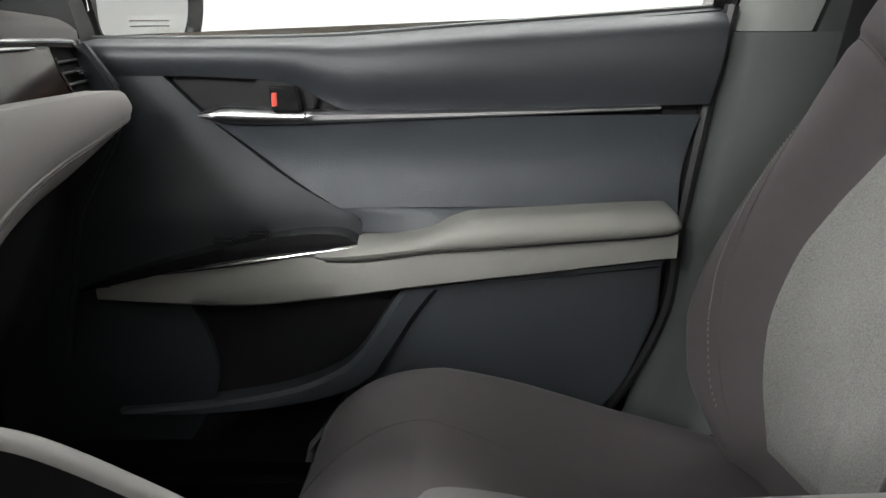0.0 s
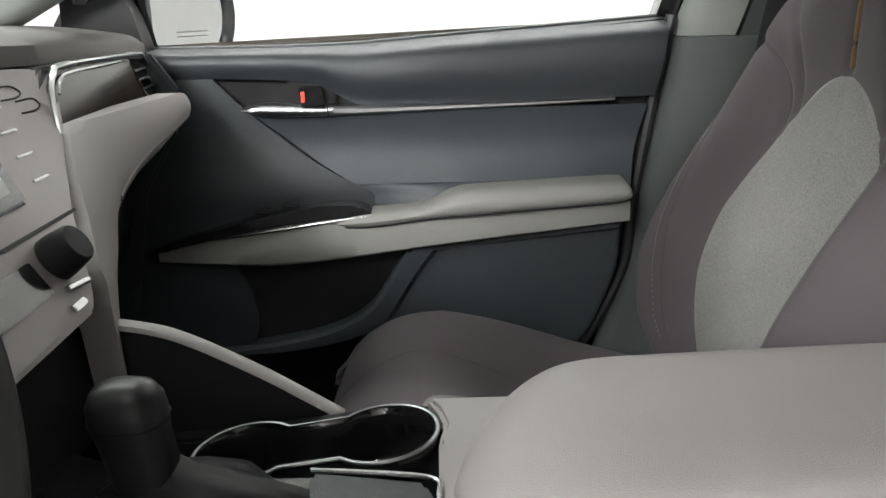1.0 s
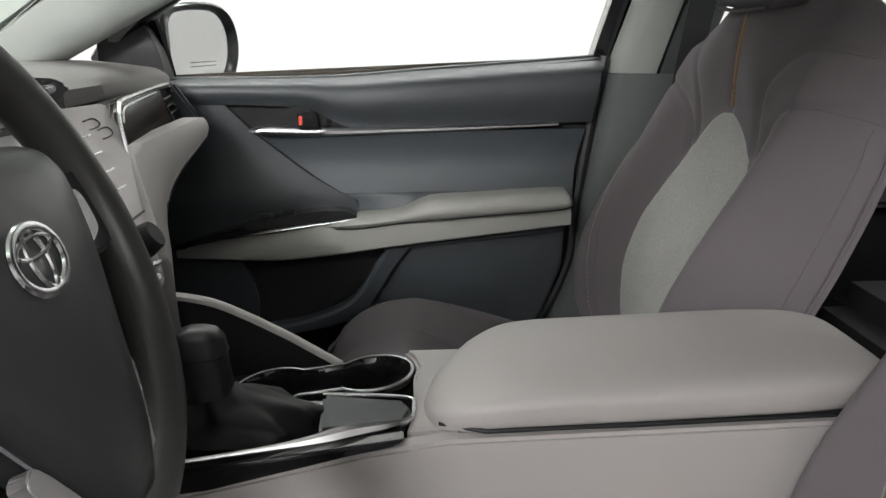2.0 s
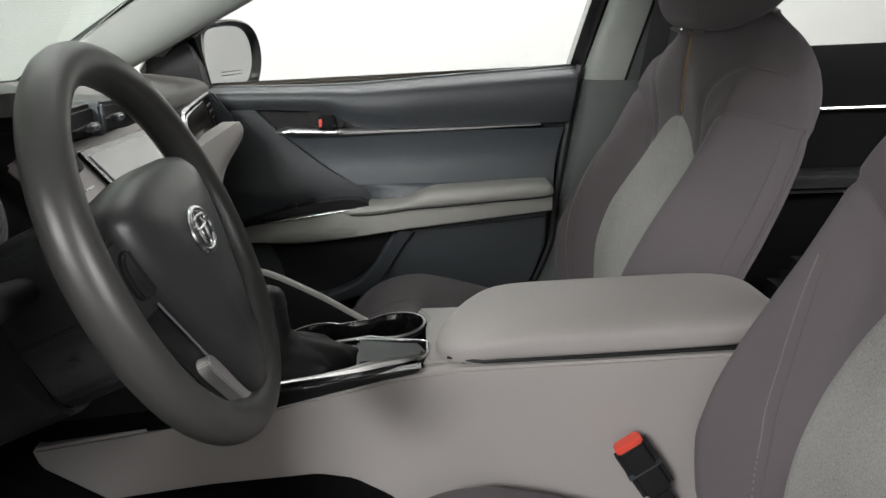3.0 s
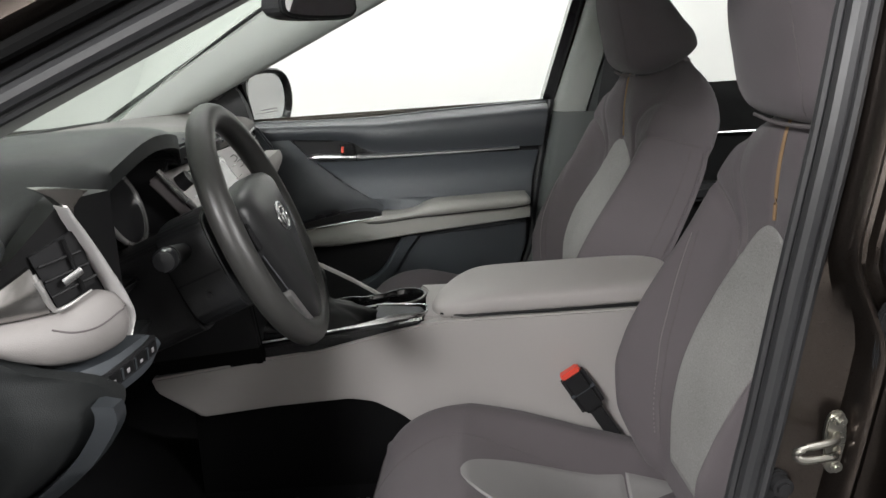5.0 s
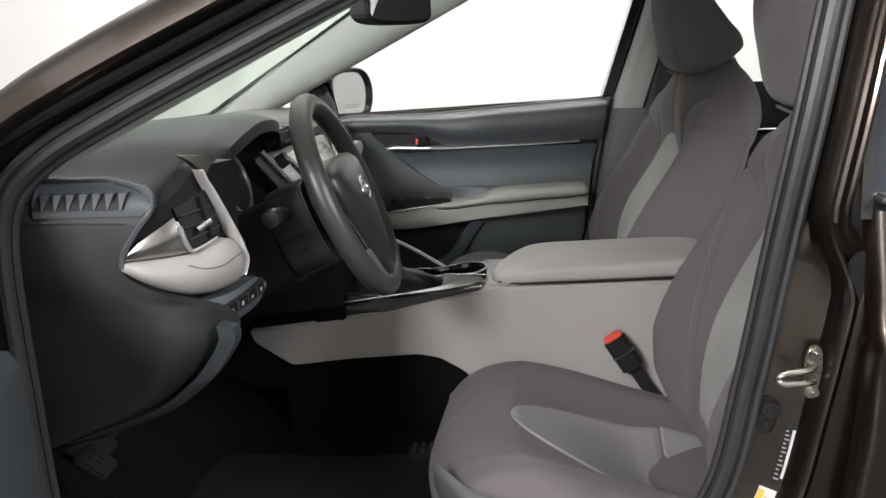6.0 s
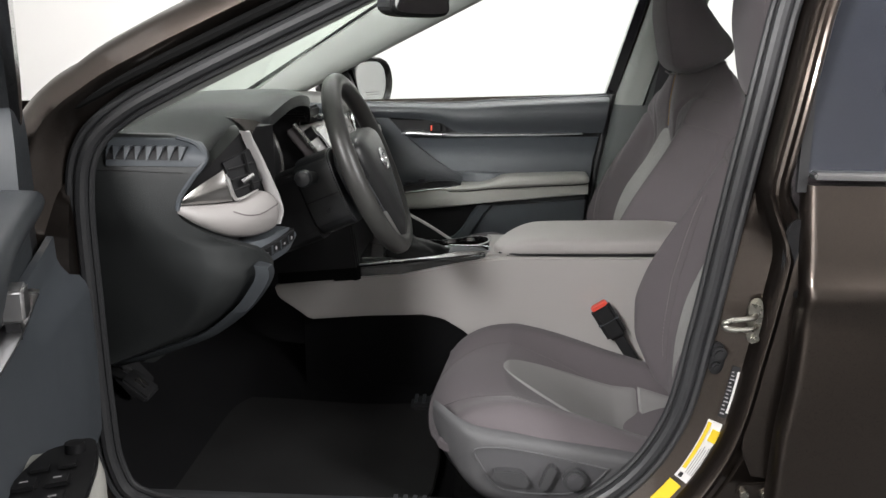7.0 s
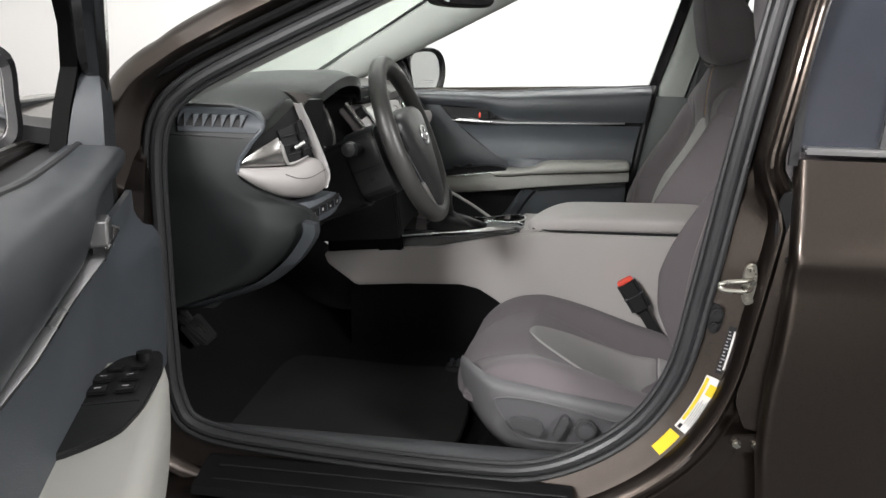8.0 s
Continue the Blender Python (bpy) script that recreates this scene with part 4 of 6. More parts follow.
def rskin(u, v):
    z = 0.30 + 0.645 * v
    x0 = rfront(z)
    crease = 0.010 * math.exp(-((z - 0.80) / 0.018) ** 2)
    return (x0 + 0.95 * u, skin(z) - crease + 0.012 * max(0, 1 - u * 160), z)


part("door_skin", sheet(rskin, 190, 40, 0.02, (0, 1, 0)), M["paint"], dr, "brown metallic door skin", 50)
part("belt_moulding", box(0.420, 1.36, -0.806, -0.780, 0.953, 0.963, 0.003), M["satin"], dr, "chrome belt moulding")
part("window_pane", loft([[(0.416, -0.785, 0.955), (1.35, -0.785, 0.965), (1.05, -0.665, 1.34), (0.455, -0.665, 1.36)], [(0.416, -0.778, 0.955), (1.35, -0.778, 0.965), (1.05, -0.658, 1.34), (0.455, -0.658, 1.36)]]), M["tint"], dr, "dark tinted window")
part("frame_post", loft([[(x - 0.006, y - 0.002, z), (x + 0.007, y - 0.002, z), (x + 0.007, y + 0.006, z), (x - 0.006, y + 0.006, z)] for x, y, z in [(0.409 + 0.095 * (zz - 0.95), -0.79 + 0.30 * (zz - 0.95), zz) for zz in (0.935, 1.0, 1.1, 1.2, 1.36)]]), M["black"], dr, "matt black window post")
part("pane_divider", loft([[(x - 0.006, y - 0.004, z), (x + 0.006, y - 0.004, z), (x + 0.006, y + 0.006, z), (x - 0.006, y + 0.006, z)] for x, y, z in [(0.53 + 0.18 * (zz - 0.95), -0.79 + 0.30 * (zz - 0.95), zz) for zz in (0.95, 1.36)]]), M["rubber"], dr)
for z in (0.852, 0.789):
    part("hinge_bolt", moved(disc(0.0065, 0.008, 6, 0.001), Matrix.Translation((0.421, -0.793, z)) @ pose(0, 0, 0, 60, 0, -30)), M["near_black"], dr)
part("hinge_plate", slab(smooth2([(0.398, 0.88), (0.428, 0.885), (0.428, 0.77), (0.402, 0.775)], 4), -0.790, -0.782, "y", 0.002), M["black"], dr)
part("check_plate", slab([(0.370, 0.494), (0.42, 0.498), (0.42, 0.464), (0.370, 0.464), (0.363, 0.479)], -0.801, -0.795, "y", 0.002), M["paint"], dr)
for x in (0.375, 0.405):
    part("check_bolt", moved(disc(0.007, 0.010, 6, 0.001), Matrix.Translation((x, -0.804, 0.480)) @ pose(0, 0, 0, 90)), M["zinc"], dr)

gapl = fcurve([0.50, 0.55, 0.60, 0.70, 0.80, 0.865], [0.388, 0.370, 0.374, 0.388, 0.402, 0.418])
part("hinge_gap", sheet(lambda u, v: (gapl(0.50 + 0.365 * v) + (rfront(0.50 + 0.365 * v) + 0.012 - gapl(0.50 + 0.365 * v)) * u, -0.7885 - 0.006 * u, 0.50 + 0.365 * v), 6, 24, 0.004, (0, 1, 0)), M["paint"], dr)

# ---- car body ----
body = thing("car_body", "brown metallic car body shell with open driver doorway", "car body")
SEAL = spline([(x, -0.752 + (0.25 * (z - 1.10) if z > 1.10 else 0), z) for x, z in [(0.10, 1.312), (-0.05, 1.260), (-0.147, 1.219), (-0.292, 1.152), (-0.456, 1.074), (-0.547, 1.025), (-0.600, 0.974), (-0.619, 0.895), (-0.622, 0.729), (-0.622, 0.568), (-0.615, 0.456), (-0.572, 0.396), (-0.413, 0.374), (-0.095, 0.361), (0.066, 0.374), (0.198, 0.451), (0.273, 0.563), (0.304, 0.715), (0.330, 0.892), (0.354, 1.049), (0.378, 1.171), (0.405, 1.27), (0.36, 1.325), (0.22, 1.335)]], 8, True)


def outward(path):
    res = []
    k = len(path)
    for i in range(k):
        d = path[(i + 1) % k] - path[i - 1]
        n = Vector((d.z, 0, -d.x))
        n.normalize()
        c = path[i] - Vector((-0.15, path[i].y, 0.80))
        res.append(n if n.dot(Vector((c.x, 0, c.z))) > 0 else -n)
    return res


NOR = outward(SEAL)
seal = part("door_seal", tube(SEAL, 0.0105, 10, True, 1.0, (0, 1, 0)), M["rubber"], body, "grey-black rubber door seal")
part("seal_ridge", tube([p + n * 0.0150 + Vector((0, -0.004, 0)) for p, n in zip(SEAL, NOR)], 0.0062, 8, True, 1.0, (0, 1, 0)), M["rubber"], seal)
part("seal_lip", tube([p - n * 0.0125 + Vector((0, 0.006, 0)) for p, n in zip(SEAL, NOR)], 0.0055, 8, True, 1.0, (0, 1, 0)), M["rubber"], seal)
rings = []
for p, n in zip(SEAL, NOR):
    bp = max(0.0, min(1.0, n.x * 1.6)) if p.x > 0 else 0.0          # share of rear pillar
    top = max(0.0, min(1.0, (p.z - 0.84) / 0.11)) * bp
    top = top * top * (3 - 2 * top)
    low = [(0.004, -0.742), (0.016, -0.748), (0.054, -0.760), (0.068, -0.766), (0.074, -0.785), (0.080, -0.792), (0.084, -0.794), (0.091, -0.790), (0.096, -0.772), (0.110, -0.770), (0.114, -0.775), (0.134, -0.773), (0.150, -0.770)]
    high = [(0.004, -0.742), (0.016, -0.744), (0.023, -0.752), (0.028, -0.772), (0.031, -0.781), (0.034, -0.784), (0.039, -0.780), (0.043, -0.774), (0.047, -0.776), (0.050, -0.784), (0.053, -0.786), (0.058, -0.783), (0.066, -0.765)]
    prof = [(a + (c - a) * top, b + (d - b) * top) for (a, b), (c, d) in zip(low, high)]
    af = max(0.0, min(1.0, (n.z - 0.35) * 4)) if p.z > 0.9 else 0.0      # share of windshield pillar
    if p.x < -0.3:
        af = max(af, max(0.0, min(1.0, (p.z - 0.70) / 0.15)))
    corner = [(0.004, -0.742), (0.016, -0.748), (0.026, -0.757), (0.036, -0.768), (0.048, -0.781), (0.060, -0.793), (0.064, -0.796), (0.068, -0.798), (0.078, -0.794), (0.094, -0.788), (0.110, -0.780), (0.124, -0.768), (0.138, -0.735)]
    upper = [(0.004, -0.742), (0.016, -0.746), (0.024, -0.756), (0.032, -0.764), (0.042, -0.772), (0.052, -0.780), (0.058, -0.794), (0.064, -0.798), (0.078, -0.794), (0.094, -0.788), (0.110, -0.780), (0.124, -0.768), (0.138, -0.735)]
    ck = max(0.0, min(1.0, (-0.25 - p.x) / 0.30))
    apro = [(a + (c - a) * ck, b + (d - b) * ck) for (a, b), (c, d) in zip(upper, corner)]
    slim = 1 - 0.36 * max(0.0, min(1.0, (p.z - 0.90) / 0.12))
    apro = [(0.016 + (a - 0.016) * slim if a > 0.016 else a, b) for a, b in apro]
    prof = [(a + (c - a) * af, b + (d - b) * af) for (a, b), (c, d) in zip(prof, apro)]
    rings.append([Vector((p.x + n.x * o, y + (p.y + 0.752), p.z + n.z * o)) for o, y in prof])
part("door_aperture", loft(rings, closed=False, loop=True), M["paint"], body, "brown metallic door jamb and pillars", 28, fix=False)

# Black gasket; higher up it stands in for the pillar's shaded paint.
wso = fcurve([0.88, 0.96, 1.04, 1.12, 1.3], [0.076, 0.060, 0.034, 0.030, 0.028])
part("gasket_shade", tube([Vector((p.x + n.x * wso(p.z), -0.776 + (p.y + 0.752), p.z + n.z * wso(p.z))) for p, n in list(zip(SEAL, NOR))[:58]], lambda t: 0.009 - 0.002 * t, 8, False, 1.0, (0, 1, 0)), M["near_black"], body, "black pillar gasket, with the upper pillar's shade put in")

# sill, rocker, hinge pillar
part("sill_trim", loft([[(x, -0.655, 0.27), (x, -0.655, 0.350), (x, -0.665, 0.362), (x, -0.70, 0.368), (x, -0.730, 0.366), (x, -0.748, 0.352), (x, -0.748, 0.28)] for x in [-0.60 + 0.80 * k / 12 for k in range(13)]]), M["sill"], body, "grey plastic sill trim", 50)
part("kick_panel", slab([(-0.80, 0.28), (-0.60, 0.28), (-0.612, 0.45), (-0.66, 0.54), (-0.665, 0.99), (-0.80, 0.99)], -0.74, -0.715, "y", 0.003), M["trim_dark"], body)
part("scuff_plate", loft([[(x, -0.758, 0.320), (x, -0.758, 0.348), (x, -0.772, 0.349), (x, -0.842, 0.330), (x, -0.850, 0.318)] for x in (-0.55, -0.2, 0.12)]), M["pod_black"], body, "black scuff plate")
# Two thin paler bars drawn for the plate's highlight lines.
for yy, zz in ((-0.790, 0.3455), (-0.822, 0.3365)):
    part("scuff_highlight", tube([(-0.52, yy, zz), (0.11, yy, zz)], 0.0016, 6), M["black"], body)
part("rocker", loft([[(x, -0.70, 0.17), (x, -0.70, 0.31), (x, -0.77, 0.318), (x, -0.825, 0.308), (x, -0.85, 0.28), (x, -0.855, 0.22), (x, -0.82, 0.17)] for x in (-0.70, -0.2, 0.2, 0.9, 1.35)]), M["paint"], body, "", 50)
part("rocker_far", box(-0.70, 1.35, 0.70, 0.85, 0.17, 0.31, 0.02), M["paint"], body)
part("hinge_pillar", sheet(lambda u, v: (-0.80 + 0.17 * u, -0.768 - 0.030 * math.sin(math.pi * u * 0.5) + 0.06 * v ** 5, 0.40 + (0.60 - 0.04 * u) * v), 10, 10, 0.03, (0, 1, 0)), M["paint"], body)
part("fender", sheet(lambda u, v: (-1.7 + 0.95 * u, -0.83 + 0.18 * v ** 3 - 0.02 * math.sin(math.pi * v), 0.35 + (0.60 - 0.03 * (1 - u)) * (v ** 0.8)), 16, 14, 0.012, (0, 1, 0)), M["paint"], body, "brown metallic front fender")
part("fender_far", sheet(lambda u, v: (-1.7 + 0.95 * u, 0.83 - 0.18 * v ** 3 + 0.02 * math.sin(math.pi * v), 0.35 + (0.60 - 0.03 * (1 - u)) * (v ** 0.8)), 16, 14, 0.012, (0, -1, 0)), M["paint"], body)
part("hood", sheet(lambda u, v: (-1.75 + 0.80 * u + 0.10 * (2 * v - 1) ** 2, -0.68 + 1.36 * v, 0.86 + 0.075 * u + 0.035 * math.sin(math.pi * v)), 16, 20, 0.012, (0, 0, -1)), M["paint"], body, "brown metallic hood")
part("nose", box(-1.80, -1.72, -0.82, 0.82, 0.25, 0.87, 0.03), M["paint"], body)
part("cowl", box(-0.99, -0.80, -0.68, 0.68, 0.90, 0.935, 0.008), M["black"], body)


def wind(u, v):
    y = -0.66 + 1.32 * u
    q = 1 - (2 * u - 1) ** 2
    k = 1 - 0.13 * v
    return (-0.79 - 0.20 * q + (0.655 + 0.06 * q) * v, y * k, 0.945 + 0.415 * v + 0.02 * math.sin(math.pi * v))


ws = part("windshield", sheet(wind, 20, 14, 0.005), M["windshield"], body, "clear windshield")
ws.visible_shadow = False
part("windshield_band", tube([wind(0.02 + 0.96 * k / 30, 0.012) for k in range(31)], 0.009, 8), M["black"], body)
for s in (1, -1):
    part("pillar_trim", loft([[(xf, s * y, z), (xf + 0.02, s * (y - 0.028), z), ((xf + xr) / 2, s * (y - 0.040), z), (xr - 0.02, s * (y - 0.028), z), (xr, s * y, z), ((xf + xr) / 2, s * (y + 0.03), z)] for xf, xr, y, z in [(-0.815 + (z - 0.95) * 1.654, (-0.628 if s > 0 else -0.665) + (z - 0.95) * 2.02, 0.70 - 0.25 * (z - 0.95), z) for z in (0.945, 1.0, 1.08, 1.16, 1.24, 1.30, 1.36)]]), M["pillar"], body, "light grey front pillar trim", 50)
    part("pillar_edge", tube([(-0.822 + (z - 0.95) * 1.654, s * (0.695 - 0.25 * (z - 0.95)), z) for z in (0.945, 1.0, 1.1, 1.2, 1.3, 1.36)], 0.006, 8), M["black"], body)
# Roof and headliner are out of view, added to keep overhead light out.
part("roof", sheet(lambda u, v: (-0.10 + 1.30 * u - 0.08 * (2 * v - 1) ** 2 * (1 - u), -0.60 + 1.20 * v, 1.385 + 0.035 * math.sin(math.pi * u) + 0.03 * math.sin(math.pi * v)), 16, 16, 0.012, (0, 0, 1)), M["paint"], body, "brown metallic roof panel")
part("headliner", sheet(lambda u, v: (-0.08 + 1.26 * u, -0.62 + 1.24 * v, 1.345 + 0.03 * math.sin(math.pi * u) + 0.03 * math.sin(math.pi * v)), 16, 16, 0.01, (0, 0, 1)), M["headliner"], body, "pale grey headliner")
for s in (1, -1):
    part("roof_rail", tube([(-0.1, s * 0.635, 1.345), (0.3, s * 0.645, 1.372), (0.8, s * 0.64, 1.375), (1.2, s * 0.62, 1.345)], 0.035, 10), M["paint"], body)
part("rear_bulkhead", sheet(lambda u, v: (1.40 + 0.10 * v, -0.80 + 1.6 * u, 0.30 + 0.68 * v), 8, 8, 0.02, (1, 0, 0)), M["black"], body)
rg = part("rear_window", loft([[(1.20, -0.58, 1.36), (1.20, 0.58, 1.36), (1.70, 0.66, 0.98), (1.70, -0.66, 0.98)], [(1.205, -0.58, 1.365), (1.205, 0.58, 1.365), (1.705, 0.66, 0.985), (1.705, -0.66, 0.985)]]), M["windshield"], body)
rg.visible_shadow = False
part("parcel_shelf", box(1.35, 1.75, -0.70, 0.70, 0.95, 0.975, 0.005), M["black"], body)
for s in (1, -1):
    part("quarter_panel", slab([(1.28, 0.25), (1.80, 0.25), (1.80, 0.95), (1.62, 1.02), (1.24, 1.36), (1.10, 1.36), (1.34, 0.98)], s * 0.80, s * 0.845, "y", 0.01), M["paint"], body)
part("underbody", box(-1.70, 1.80, -0.70, 0.70, 0.17, 0.22, 0.01), M["black"], body)
for wx in (-1.33, 1.50):
    for s in (1, -1):
        w = part("road_wheel", moved(lathe([(0.0, -0.10), (0.20, -0.105), (0.31, -0.10), (0.333, -0.07), (0.335, 0.07), (0.31, 0.10), (0.20, 0.105), (0.0, 0.10)], 40), Matrix.Translation((wx, s * 0.76, 0.335)) @ pose(0, 0, 0, 90)), M["rubber"], body)

# striker, bump stop, stickers
stx, stz = 0.368, 0.745
sk = part("striker", slab(smooth2([(stx - 0.006, stz + 0.028), (stx + 0.009, stz + 0.031), (stx + 0.013, stz), (stx + 0.006, stz - 0.034), (stx - 0.006, stz - 0.028), (stx - 0.009, stz)], 4), -0.784, -0.777, "y", 0.002), M["zinc"], body, "zinc door latch striker")
part("striker_bar", tube(spline([(stx + 0.004, -0.780, stz + 0.008), (stx - 0.006, -0.795, stz + 0.008), (stx - 0.038, -0.802, stz + 0.006), (stx - 0.046, -0.801, stz), (stx - 0.038, -0.802, stz - 0.007), (stx - 0.004, -0.795, stz - 0.008), (stx + 0.006, -0.780, stz - 0.008)], 6), 0.004, 10), M["zinc"], sk)
for dz in (0.024, -0.026):
    part("striker_bolt", moved(disc(0.006, 0.009, 16, 0.003), Matrix.Translation((stx + 0.004, -0.786, stz + dz)) @ pose(0, 0, 0, 90)), M["zinc"], sk)
bs = part("bump_stop", slab(smooth2([(0.323, 0.699), (0.339, 0.696), (0.344, 0.675), (0.338, 0.652), (0.324, 0.651), (0.317, 0.672)], 4), -0.757, -0.748, "y", 0.002), M["black"], body, "black rubber bump stop")
part("bump_button", moved(disc(0.011, 0.016, 20, 0.004), Matrix.Translation((0.331, -0.762, 0.685)) @ pose(0, 0, 0, 90)), M["black"], bs)
part("bump_screw", moved(disc(0.007, 0.012, 14, 0.003), Matrix.Translation((0.329, -0.760, 0.664)) @ pose(0, 0, 0, 90)), M["black"], bs)


def on_jamb(i0, o, dy=0.0):
    """A place on the jamb: way along the seal and distance outward from it."""
    i = int(i0)
    f = i0 - i
    p, n = SEAL[i % len(SEAL)].lerp(SEAL[(i + 1) % len(SEAL)], f), NOR[i % len(NOR)].lerp(NOR[(i + 1) % len(NOR)], f)
    return Vector((p.x + n.x * o, -0.748 - 0.30 * max(0, o - 0.016) - dy, p.z + n.z * o))


def seal_at(z):
    for k in range(len(SEAL) - 1):
        a, b = SEAL[k], SEAL[k + 1]
        if a.x > 0.05 and a.z <= z < b.z:
            return k + (z - a.z) / (b.z - a.z)
    return 0


def sticker(name, z0, z1, o0, o1, m, label, parent=body, dy=0.0022):
    a, b = seal_at(z0), seal_at(z1)
    rows = []
    for k in range(9):
        t = a + (b - a) * k / 8
        rows.append([on_jamb(t, o0, dy), on_jamb(t, o1, dy)])
    bm = bmesh.new()
    V = [[bm.verts.new(p) for p in r] for r in rows]
    W = [[bm.verts.new(p + Vector((0, 0.0012, 0))) for p in r] for r in rows]
    for k in range(8):
        bm.faces.new((V[k][0], V[k][1], V[k + 1][1], V[k + 1][0]))
        bm.faces.new((W[k][0], W[k + 1][0], W[k + 1][1], W[k][1]))
        bm.faces.new((V[k][0], V[k + 1][0], W[k + 1][0], W[k][0]))
        bm.faces.new((V[k][1], W[k][1], W[k + 1][1], V[k + 1][1]))
    bm.faces.new((V[0][0], W[0][0], W[0][1], V[0][1]))
    bm.faces.new((V[8][0], V[8][1], W[8][1], W[8][0]))
    return part(name, bm, m, parent, label)


sticker("yellow_sticker", 0.469, 0.500, 0.044, 0.063, M["yellow"], "plain yellow sticker")
ty = sticker("tyre_sticker", 0.506, 0.590, 0.046, 0.068, M["white"], "white and yellow tyre sticker with fine bars")
sticker("sticker_head", 0.520, 0.587, 0.0468, 0.0515, M["yellow"], "", ty, 0.004)
sticker("sticker_tab", 0.564, 0.580, 0.056, 0.067, M["yellow"], "", ty, 0.004)
sticker("sticker_logo", 0.508, 0.514, 0.049, 0.054, M["black"], "", ty, 0.004)
for k in range(4):
    sticker("sticker_bar", 0.516, 0.552 + 0.004 * (k % 2), 0.0545 + 0.0032 * k, 0.0550 + 0.0032 * k, M["screen"], "", ty, 0.004)
vs = sticker("plate_sticker", 0.598, 0.675, 0.0555, 0.068, M["black"], "black maker's sticker with fine print bars")
for k in range(12):
    sticker("sticker_bar", 0.603 + 0.0056 * k, 0.6048 + 0.0056 * k, 0.0565, 0.0625 - 0.0015 * (k % 3), M["screen"], "", vs, 0.0036)
sticker("barcode", 0.606, 0.668, 0.0640, 0.0668, M["white"], "", vs, 0.0036)

# passenger side pillar
part("pillar_lower", loft([[(xf, 0.775, z), (xf + 0.004, 0.757, z), (xf + 0.03, 0.742, z), (xf + 0.16, 0.735, z), (xf + 0.18, 0.775, z)] for xf, z in ((0.262, 0.36), (0.285, 0.44), (0.322, 0.54), (0.334, 0.66), (0.360, 0.80), (0.381, 0.922))]), M["pillar_dark"], body, "dark grey centre pillar trim", 50)
part("pillar_upper", loft([[(xf, 0.80 - 0.30 * (z - 0.92), z), (xf + 0.006, 0.762 - 0.30 * (z - 0.92), z), (xf + 0.03, 0.742 - 0.30 * (z - 0.92), z), (xf + 0.085 - 0.05 * (z - 0.92), 0.738 - 0.30 * (z - 0.92), z), (xf + 0.10, 0.80 - 0.30 * (z - 0.92), z)] for xf, z in ((0.383, 0.923), (0.404, 1.0), (0.431, 1.1), (0.456, 1.2), (0.495, 1.36))]), M["pillar"], body, "light grey upper pillar trim", 50)
part("pillar_outer", loft([[(xf - 0.004, 0.86 - 0.28 * (z - 0.92), z), (xf + 0.004, 0.83 - 0.28 * (z - 0.92), z), (xf + 0.12, 0.83 - 0.28 * (z - 0.92), z), (xf + 0.12, 0.86 - 0.28 * (z - 0.92), z)] for xf, z in ((0.39, 0.93), (0.40, 1.0), (0.452, 1.2), (0.50, 1.36))]), M["paint"], body)
part("pillar_side", loft([[(xf + 0.088, 0.741 - 0.30 * (z - 0.92), z), (xf + 0.165, 0.741 - 0.30 * (z - 0.92), z), (xf + 0.165, 0.80 - 0.30 * (z - 0.92), z), (xf + 0.09, 0.80 - 0.30 * (z - 0.92), z)] for xf, z in ((0.383, 0.90), (0.404, 1.0), (0.431, 1.1), (0.452, 1.2), (0.49, 1.36))]), M["pillar_dark"], body)
sb = thing("seat_belt", "black seat belt hanging at the passenger pillar", "seat belt")
part("webbing", loft([[(x, 0.70 - 0.2 * (z - 0.9), z), (x + 0.045, 0.695 - 0.2 * (z - 0.9), z), (x + 0.045, 0.697 - 0.2 * (z - 0.9), z), (x, 0.702 - 0.2 * (z - 0.9), z)] for x, z in ((0.47, 0.42), (0.475, 0.7), (0.49, 0.95), (0.505, 1.10), (0.515, 1.19))]), M["belt"], sb)
part("belt_guide", slab(smooth2([(0.49, 1.17), (0.57, 1.175), (0.57, 1.225), (0.50, 1.23)], 4), 0.625, 0.66, "y", 0.006), M["black"], sb, "black belt guide")

# floor
part("carpet", sheet(lambda u, v: (-1.15 + 2.50 * u, -0.67 + 1.34 * v, 0.272 + 0.42 * max(0, (0.62 - 2.5 * u) / 0.62) ** 1.3 + 0.10 * math.exp(-((v - 0.5) / 0.08) ** 2)), 50, 40, 0.012, (0, 0, -1)), M["carpet"], body, "black floor carpet")
part("firewall", box(-1.16, -1.12, -0.72, 0.72, 0.25, 0.95, 0), M["black"], body)
# Filler plate added to stop outside light showing at the pillar.
part("gap_blocker", box(0.12, 0.40, 0.787, 0.80, 0.24, 0.64, 0.002), M["black"], body)
part("inner_sill_far", box(-0.60, 1.30, 0.66, 0.76, 0.26, 0.36, 0.02), M["carpet"], body)
part("jamb_filler", slab([(0.20, 0.26), (0.46, 0.26), (0.46, 0.50), (0.395, 0.50), (0.345, 0.42), (0.24, 0.325)], -0.768, -0.745, "y", 0.002), M["paint"], body)
fm = thing("floor_mat", "black carpet floor mat in the driver's footwell", "floor mat")
part("mat_carpet", slab(smooth2([(-0.72, -0.60), (-0.72, -0.19), (-0.30, -0.17), (-0.13, -0.20), (-0.12, -0.58), (-0.30, -0.63)], 5), 0.289, 0.297, "z", 0.003), M["mat_grey"], fm)
pd = thing("foot_pedal", "black parking brake pedal with rubber pad under the dash", "pedal")
